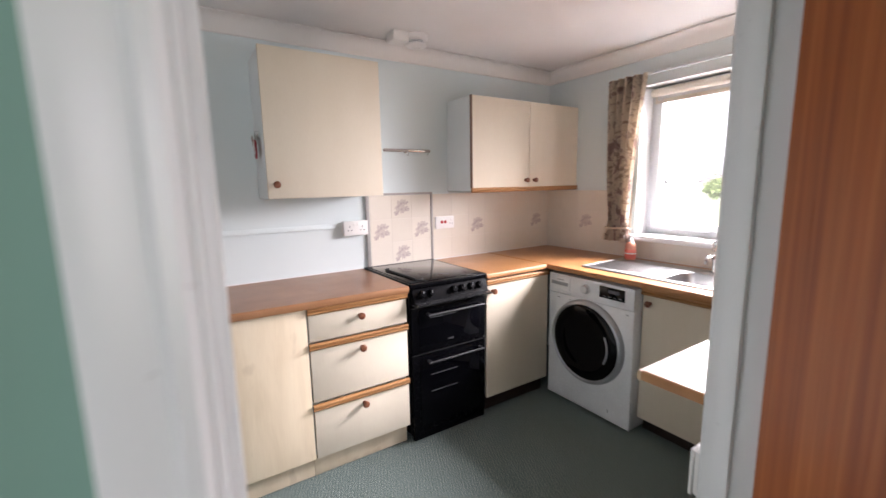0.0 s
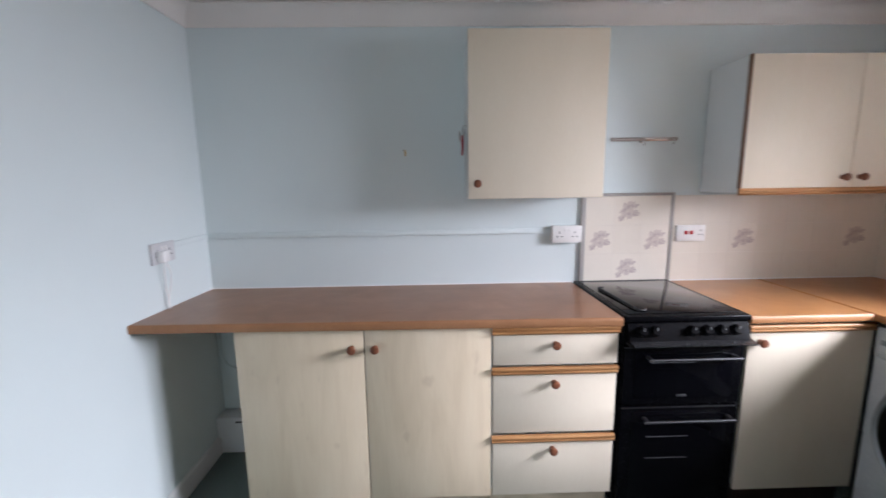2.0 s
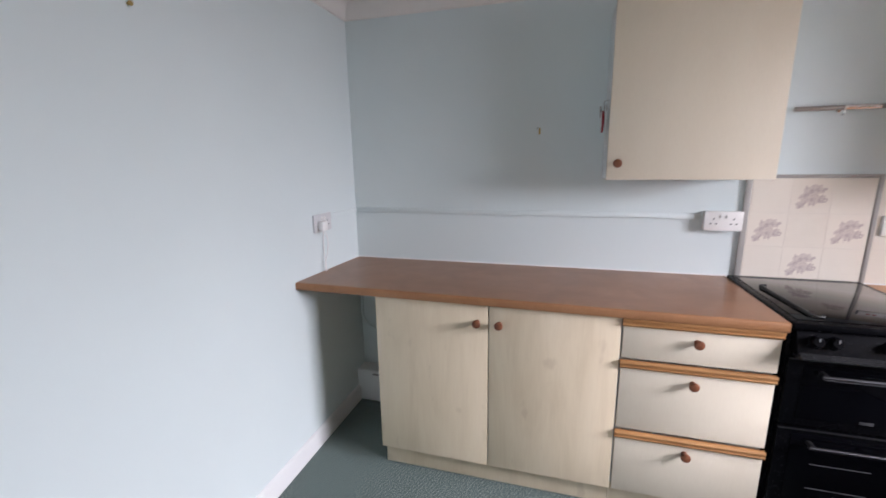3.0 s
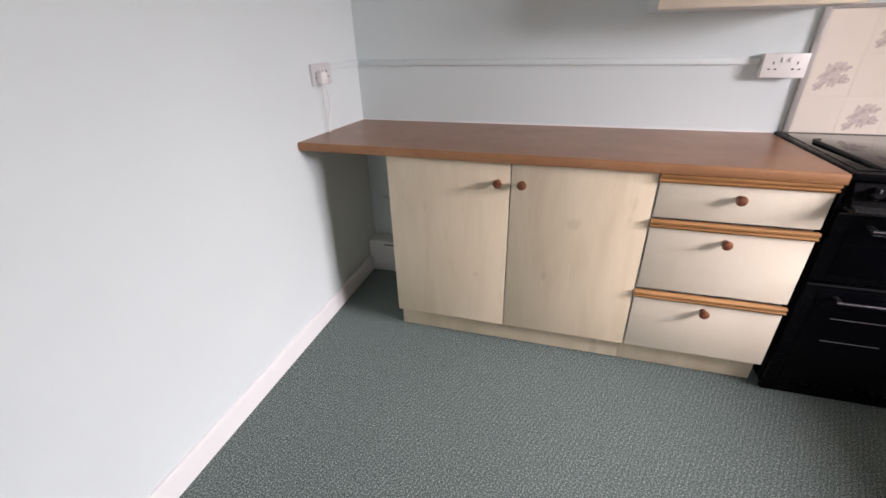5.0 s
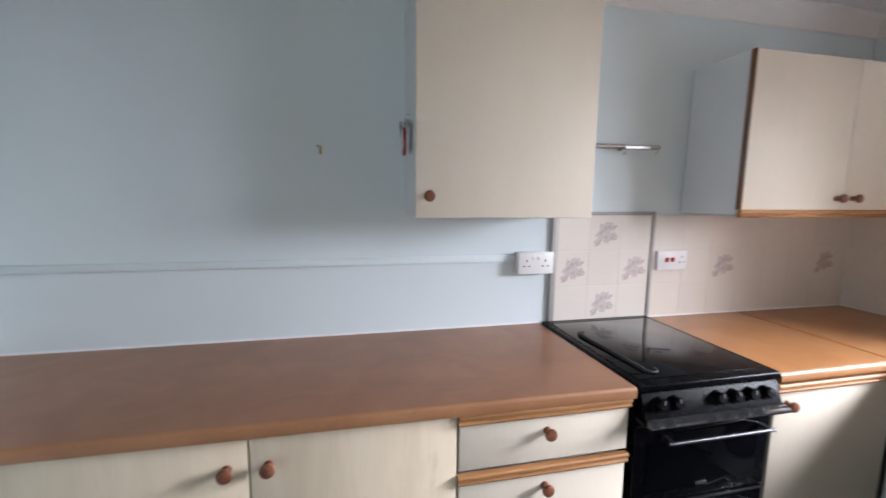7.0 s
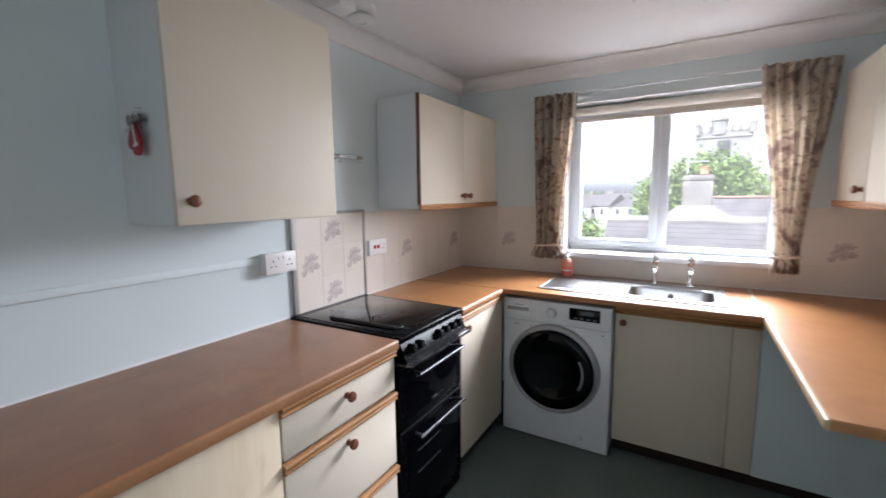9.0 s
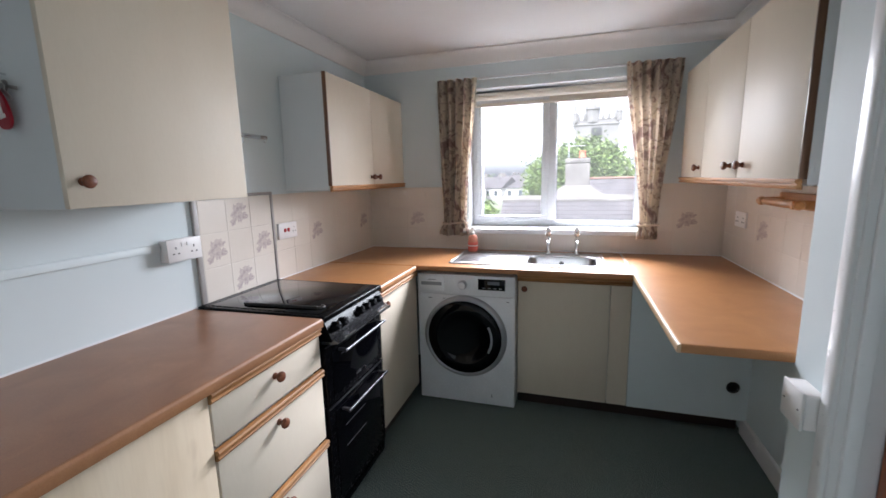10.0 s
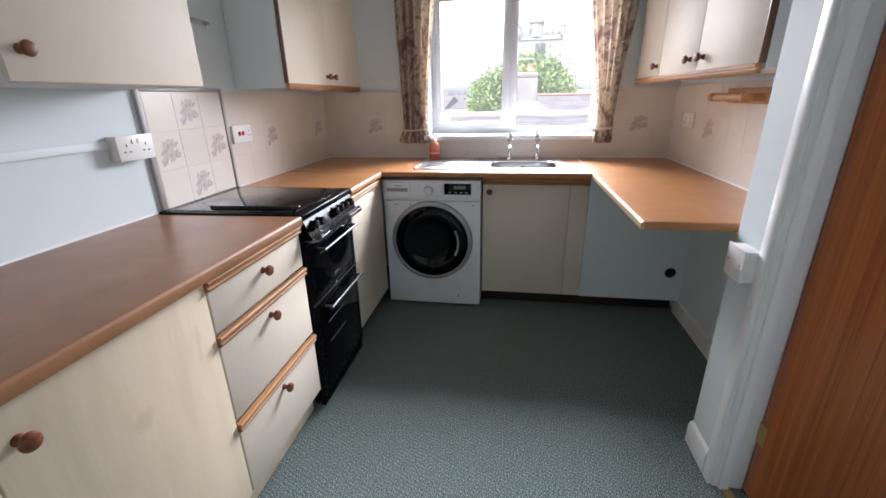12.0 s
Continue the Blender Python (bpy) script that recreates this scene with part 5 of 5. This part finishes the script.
s = thing("double_socket", (1.852, NORTH, 1.10), "white surface-mounted double socket on a box beside the tiles", "socket", "wall sockets")
part("back_box", box(1.777, 1.925, 2.908, NORTH - 0.0005, 1.098, 1.182, 0.004), M_SOCKET, s)
pl = part("plate", box(1.775, 1.927, 2.900, 2.909, 1.096, 1.184, 0.003), M_SOCKET, s)
socket_slots(pl, 1.851, 1.140, 2.900, 0)
s = thing("cooker_switch", (2.51, NORTH, 1.09), "white cooker control plate with two red switches on the tiles", "switch")
pl = part("plate", box(2.434, 2.586, 2.920, NORTH - 0.009, 1.090, 1.174, 0.003), M_SOCKET, s)
socket_slots(pl, 2.51, 1.132, 2.920, 0, cooker_switch=True)
s = thing("double_socket", (0.0, 2.576, 1.09), "white double wall socket with a plug in it", "socket", "wall sockets")
pl = part("plate", box(0.0005, 0.012, 2.500, 2.652, 1.090, 1.178, 0.003), M_SOCKET_SHADED, s)
socket_slots(pl, 2.576, 1.134, 0.012, 1)
s = thing("double_socket", (3.27, SOUTH, 1.09), "white double wall socket on the tiles of the recess", "socket", "wall sockets")
pl = part("plate", box(3.195, 3.345, SOUTH + 0.0125, SOUTH + 0.022, 1.090, 1.174, 0.003), M_SOCKET, s)
for du in (-0.04, 0.04):
    for dx, dz in ((0, 0.010), (-0.011, -0.012), (0.011, -0.012)):
        part("pin_hole", box(3.27 + du + dx - 0.003, 3.27 + du + dx + 0.003, SOUTH + 0.0215, SOUTH + 0.0226, 1.132 + dz - 0.004, 1.132 + dz + 0.004), M_DARK, pl)
plug = thing("plug", (0.03, 2.545, 1.10), "white plug with its thin cord hanging to the worktop", "plug")
part("body", box(0.0125, 0.045, 2.520, 2.566, 1.098, 1.148, 0.007), M_PLUG, plug)
part("cord", tube([(0.03, 2.543, 1.098), (0.028, 2.54, 1.05), (0.02, 2.55, 0.98), (0.018, 2.562, 0.93), (0.020, 2.557, 0.895), (0.018, 2.562, 0.888)], 0.0028, 8), M_PLUG, plug)
part("cord", tube([(0.034, 2.548, 1.098), (0.038, 2.565, 1.04), (0.024, 2.568, 0.97), (0.02, 2.552, 0.92), (0.018, 2.566, 0.90), (0.016, 2.574, 0.888)], 0.0025, 8), M_PLUG, plug)
solid("cable_trunking", box(0.0005, 1.776, NORTH - 0.012, NORTH - 0.0005, 1.143, 1.170, 0.003), M_WALL, "slim painted cable trunking along the wall", "trunking", "", "")
solid("cable_trunking", box(0.0005, 0.012, 2.653, NORTH - 0.013, 1.143, 1.170, 0.003), M_WALL, "slim painted cable trunking from socket to corner", "trunking", "", "")
solid("pipe", tube([(0.012, NORTH - 0.012, 0.835), (0.012, NORTH - 0.012, 0.60), (0.016, NORTH - 0.012, 0.50), (0.07, NORTH - 0.012, 0.44), (0.20, NORTH - 0.012, 0.425), (0.39, NORTH - 0.012, 0.42)], 0.009), M_WALL, "painted cable bending under the worktop", "cable", "", "")

M_STEELDULL = plain("dull_brown_metal", (0.36, 0.33, 0.31), 0.35, 0.8)
M_DEEPRED = plain("deep_red_plastic", (0.30, 0.004, 0.016), 0.3)
ks = thing("keys", (1.30, 2.80, 1.55), "bunch of keys with red tags hanging on the cabinet side", "keys")
part("hook", tube([(1.328, 2.795, 1.670), (1.312, 2.795, 1.670), (1.306, 2.795, 1.658), (1.310, 2.795, 1.648)], 0.0025, 8), M_CHROME, ks, "small metal hook")
part("ring", tube([(1.309, 2.795 + 0.016 * math.sin(a), 1.642 + 0.016 * math.cos(a)) for a in [i * math.pi / 6 for i in range(13)]], 0.0018, 6), M_CHROME, ks)
def fob(w, h, thick, xx, ang):
    """A flat pear-shaped tag hanging from the ring."""
    prof = [(w * math.copysign(abs(math.sin(t)) ** 0.8, math.sin(t)) * (0.78 - 0.22 * math.cos(t)), -h / 2 + h / 2 * math.cos(t)) for t in [i * math.pi / 12 for i in range(24)]]
    bm = extrude_profile(prof, (xx, 2.795, 1.628), (xx + thick, 2.795, 1.628), (0, -1, 0))
    bmesh.ops.rotate(bm, verts=bm.verts, cent=(xx, 2.795, 1.640), matrix=Matrix.Rotation(radians(ang), 3, "X"))
    return bm


part("tag", fob(0.031, 0.094, 0.007, 1.300, -10), M_DEEPRED, ks, "deep red plastic tag")
part("tag", fob(0.025, 0.080, 0.005, 1.308, 26), M_DEEPRED, ks, "deep red plastic tag")
for w0, w1, h0, h1, ang in ((2.790, 2.800, 1.568, 1.622, -10), (2.784, 2.808, 1.560, 1.570, -10)):
    bm = box(1.2985, 1.2997, w0, w1, h0, h1, 0.0004)
    bmesh.ops.rotate(bm, verts=bm.verts, cent=(1.302, 2.795, 1.640), matrix=Matrix.Rotation(radians(ang), 3, "X"))
    part("strip", bm, M_SOCKET, ks, "pale paper strip on the tag")
for ang, xx, ln in ((-48, 1.3075, 0.036), (46, 1.2965, 0.040), (20, 1.2935, 0.028), (74, 1.3095, 0.034), (-78, 1.3155, 0.040), (-24, 1.2905, 0.026)):
    bm = box(xx, xx + 0.002, 2.7905, 2.7995, 1.626 - ln, 1.630, 0.0008)
    add_lathe(bm, [(0.004, 0), (0.0145, 0), (0.0145, 0.002), (0.004, 0.002), (0.004, 0)], (xx, 2.795, 1.632), (1, 0, 0), 16)
    bmesh.ops.rotate(bm, verts=bm.verts, cent=(xx, 2.795, 1.643), matrix=Matrix.Rotation(radians(ang), 3, "X"))
    part("key", bm, M_STEELDULL if ang < 0 else M_CHROME, ks)

hk = thing("cup_hook", (1.028, NORTH, 1.55), "small brass picture hook on the plain wall", "hook")
part("plate", box(1.024, 1.032, NORTH - 0.003, NORTH - 0.0003, 1.545, 1.575, 0.001), M_BRASS, hk)
part("hook", tube([(1.028, NORTH - 0.003, 1.572), (1.028, NORTH - 0.010, 1.560), (1.028, NORTH - 0.016, 1.548), (1.028, NORTH - 0.022, 1.556)], 0.0018, 6), M_BRASS, hk)
part("pin", rod((1.018, NORTH - 0.006, 1.574), (1.018, NORTH, 1.574), 0.003, 8), M_DARK, hk)
sc = thing("wall_screw", (0.0, 1.731, 1.85), "small brass screw in the plain wall", "screw")
part("head", lathe([(0, 0), (0.004, 0), (0.004, 0.008), (0.007, 0.009), (0.006, 0.013), (0, 0.014)], (0, 1.731, 1.856), (1, 0, 0), 14), M_BRASS, sc)

rl = thing("utensil_rail", (2.23, 2.93, 1.60), "slim metal utensil rail with a small hook on the wall", "rail")
part("bar", rod((2.06, 2.918, 1.612), (2.398, 2.918, 1.612), 0.0095, 14), M_STEELDULL, rl)
part("sleeve", rod((2.228, 2.918, 1.612), (2.352, 2.918, 1.612), 0.0112, 14), M_CHROME, rl, "bright chrome sleeve")
part("mount", lathe([(0, 0), (0.014, 0), (0.014, 0.006), (0.007, 0.010), (0.007, 0.03), (0, 0.03)], (2.225, NORTH, 1.610), (0, -1, 0), 18), M_CHROME, rl)
part("hook", tube([(2.225, 2.910, 1.612), (2.225, 2.902, 1.600), (2.225, 2.905, 1.582), (2.225, 2.918, 1.585)], 0.003, 8), M_CHROME, rl)
part("hook", tube([(2.375, 2.910, 1.612), (2.375, 2.902, 1.602), (2.375, 2.907, 1.588), (2.375, 2.916, 1.59)], 0.0025, 8), M_CHROME, rl)

pr = thing("paper_roll_holder", (2.66, 0.60, 1.26), "turned pine kitchen roll holder on the tiled wall", "roll holder")
M_PINE = wooden("honey_pine", (0.40, 0.17, 0.05), (0.52, 0.25, 0.09), (0.62, 0.34, 0.14), 0, 0.35, 30, 60)
part("dowel", lathe([(0, 0), (0.014, 0), (0.019, 0.006), (0.019, 0.022), (0.013, 0.03), (0.016, 0.04), (0.017, 0.15), (0.017, 0.20), (0.016, 0.31), (0.013, 0.32), (0.019, 0.33), (0.019, 0.345), (0.014, 0.352), (0, 0.352)], (2.84, 0.625, 1.262), (-1, 0, 0), 20), M_PINE, pr)
for xx in (2.80, 2.51):
    part("arm", box(xx - 0.010, xx + 0.010, SOUTH + 0.011, 0.648, 1.245, 1.280, 0.006), M_PINE, pr)
part("back_board", box(2.47, 2.84, SOUTH + 0.0095, SOUTH + 0.026, 1.235, 1.300, 0.005), M_PINE, pr)

jb = thing("socket_box", (1.80, 0.87, 0.77), "white surface-mounted switch box on the doorway post", "switch box")
part("box", box(1.772, 1.868, PART_IN + 0.001, 0.880, 0.748, 0.846, 0.005), M_SOCKET, jb)
pl = part("plate", box(1.770, 1.870, 0.8805, 0.888, 0.746, 0.848, 0.003), M_SOCKET, jb)
for xx in (1.785, 1.855):
    part("screw", lathe([(0, 0), (0.003, 0), (0.003, 0.0008), (0, 0.001)], (xx, 0.888, 0.797), (0, 1, 0), 10), M_DARK, pl)

# ceiling fittings
vent = thing("ceiling_vent", (2.205, 2.725, CEIL), "round off-white slotted vent under the ceiling", "vent")
vx, vy = 2.205, 2.725
part("collar", lathe([(0, 0), (0.066, 0), (0.066, 0.026), (0.058, 0.032), (0, 0.032)], (vx, vy, CEIL), (0, 0, -1), 36), M_SOCKET, vent)
part("cap", lathe([(0, 0.050), (0.054, 0.050), (0.060, 0.053), (0.059, 0.059), (0.048, 0.065), (0.026, 0.067), (0.024, 0.063), (0, 0.063)], (vx, vy, CEIL), (0, 0, -1), 36), M_SOCKET, vent)
bm = bmesh.new()
for i in range(28):
    a = i * 2 * math.pi / 28
    add_lathe(bm, [(0.0025, 0.030), (0.0025, 0.052)], (vx + 0.055 * math.cos(a), vy + 0.055 * math.sin(a), CEIL), (0, 0, -1), 5)
part("slats", bm, M_SOCKET, vent)
part("core", lathe([(0.042, 0.032), (0.042, 0.050)], (vx, vy, CEIL), (0, 0, -1), 24), M_GREY, vent)
cb = thing("ceiling_box", (2.088, 2.733, CEIL - 0.056), "square grey-white junction box screwed under the ceiling", "ceiling box")
part("base", box(2.043, 2.133, 2.688, 2.778, CEIL - 0.012, CEIL - 0.0005, 0.003), M_SOCKET, cb)
part("lid", box(2.040, 2.136, 2.685, 2.781, CEIL - 0.056, CEIL - 0.0125, 0.006, 3), M_SOCKET, cb)
pc = thing("light_pull_cord", (2.66, 1.67, 2.16), "short white cord end hanging from the ceiling", "cord")
part("rose", lathe([(0, 0), (0.022, 0), (0.022, 0.008), (0.012, 0.014), (0, 0.014)], (2.66, 1.67, CEIL), (0, 0, -1), 20), M_SOCKET, pc)
part("cord", rod((2.66, 1.67, CEIL - 0.012), (2.66, 1.67, 2.185), 0.004, 8), M_SOCKET, pc)

# ---------------------------------------------------------------- wall tiles, one by one
TILE, GAP = 0.1505, 0.0016


def tile_meshes():
    out = {}
    for motif in (0, 1):
        bm = box(-(TILE - GAP) / 2, (TILE - GAP) / 2, -0.008, 0, -(TILE - GAP) / 2, (TILE - GAP) / 2, 0.0009, 1)
        out[motif] = finish(bm, M_TILE_MOTIF if motif else M_TILE)
    return out


TILE_ME = tile_meshes()


def lay(parent, grout_box, cells):
    """Tiles as children of a grout bed; a cell is (centre, turn about z, width share, height share, motif)."""
    bed = solid("tile_bed", grout_box, M_GROUT, "cream glazed wall tiles with faint mauve fruit prints", "wall tiles")
    for c, rz, w, h, motif in cells:
        ob = new("tile", TILE_ME[motif])
        ob.parent = bed
        ob.matrix_local = Matrix.Translation(-bed.location) @ Matrix.Translation(c) @ Matrix.Rotation(radians(rz), 4, "Z") @ Matrix.Diagonal((w, 1, h, 1))


Z0 = TOP + 0.001
rows_z = [Z0 + TILE * (k + 0.5) for k in range(3)]
# framed panel behind the cooker
cells = []
for i in range(3):
    for k in range(3):
        cells.append(((1.958 + TILE * (i + 0.5) * 0.975, NORTH - 0.004, rows_z[k]), 0, 0.975, 1, int((i, k) in ((1, 2), (0, 1), (2, 1), (1, 0)))))
lay(wall_north, box(1.955, 2.400, NORTH - 0.0112, NORTH - 0.0005, Z0, Z0 + 3 * TILE), cells)
cells = []
for i in range(8):
    x = 2.420 + TILE * (i + 0.5)
    w = 1.0
    if x + TILE / 2 > EAST:
        w = (EAST - 0.004 - (2.420 + TILE * i)) / TILE
        x = 2.420 + TILE * i + w * TILE / 2
    for k in range(3):
        cells.append(((x, NORTH - 0.004, rows_z[k]), 0, w, 1, int(k == 1 and i in (2, 6))))
lay(wall_north, box(2.418, EAST - 0.0005, NORTH - 0.0112, NORTH - 0.0005, Z0, Z0 + 3 * TILE), cells)
# window wall: full height beside the window, one cut course under the sill
cells = []
n = 16
for i in range(n):
    y = NORTH - 0.012 - TILE * (i + 0.5)
    w = 1.0
    if y - TILE / 2 < SOUTH + 0.012:
        break
    under = WIN_R - 0.03 < y < WIN_L + 0.03
    for k in range(3):
        z, h = rows_z[k], 1.0
        if under:
            if k:
                continue
            h = (1.002 - Z0) / TILE
            z = Z0 + h * TILE / 2
        cells.append(((EAST - 0.004, y, z), -90, w, h, int(k == 1 and i in (2, 14))))
bm = box(EAST - 0.0112, EAST - 0.0005, SOUTH + 0.01, NORTH - 0.01, Z0, 1.002)
add_box(bm, EAST - 0.0112, EAST - 0.0005, WIN_L + 0.032, NORTH - 0.01, 1.002, Z0 + 3 * TILE)
add_box(bm, EAST - 0.0112, EAST - 0.0005, SOUTH + 0.01, WIN_R - 0.032, 1.002, Z0 + 3 * TILE)
lay(wall_east, bm, cells)
cells = []
for i in range(10):
    x = EAST - 0.014 - TILE * (i + 0.5)
    for k in range(3):
        cells.append(((x, SOUTH + 0.004, rows_z[k]), 180, 1, 1, int(k == 1 and i in (3, 7))))
lay(wall_south, box(2.0, EAST - 0.01, SOUTH + 0.0005, SOUTH + 0.0112, Z0, Z0 + 3 * TILE), cells)
bm = box(1.930, 1.954, NORTH - 0.016, NORTH - 0.0005, Z0, 1.345, 0.003)
add_box(bm, 2.402, 2.417, NORTH - 0.016, NORTH - 0.0005, Z0, 1.345, 0.003)
add_box(bm, 1.954, 2.402, NORTH - 0.016, NORTH - 0.0005, 1.330, 1.345, 0.003)
solid("tile_trim", bm, M_GREYTRIM, "grey edging strip framing the tiles behind the cooker", "trim")
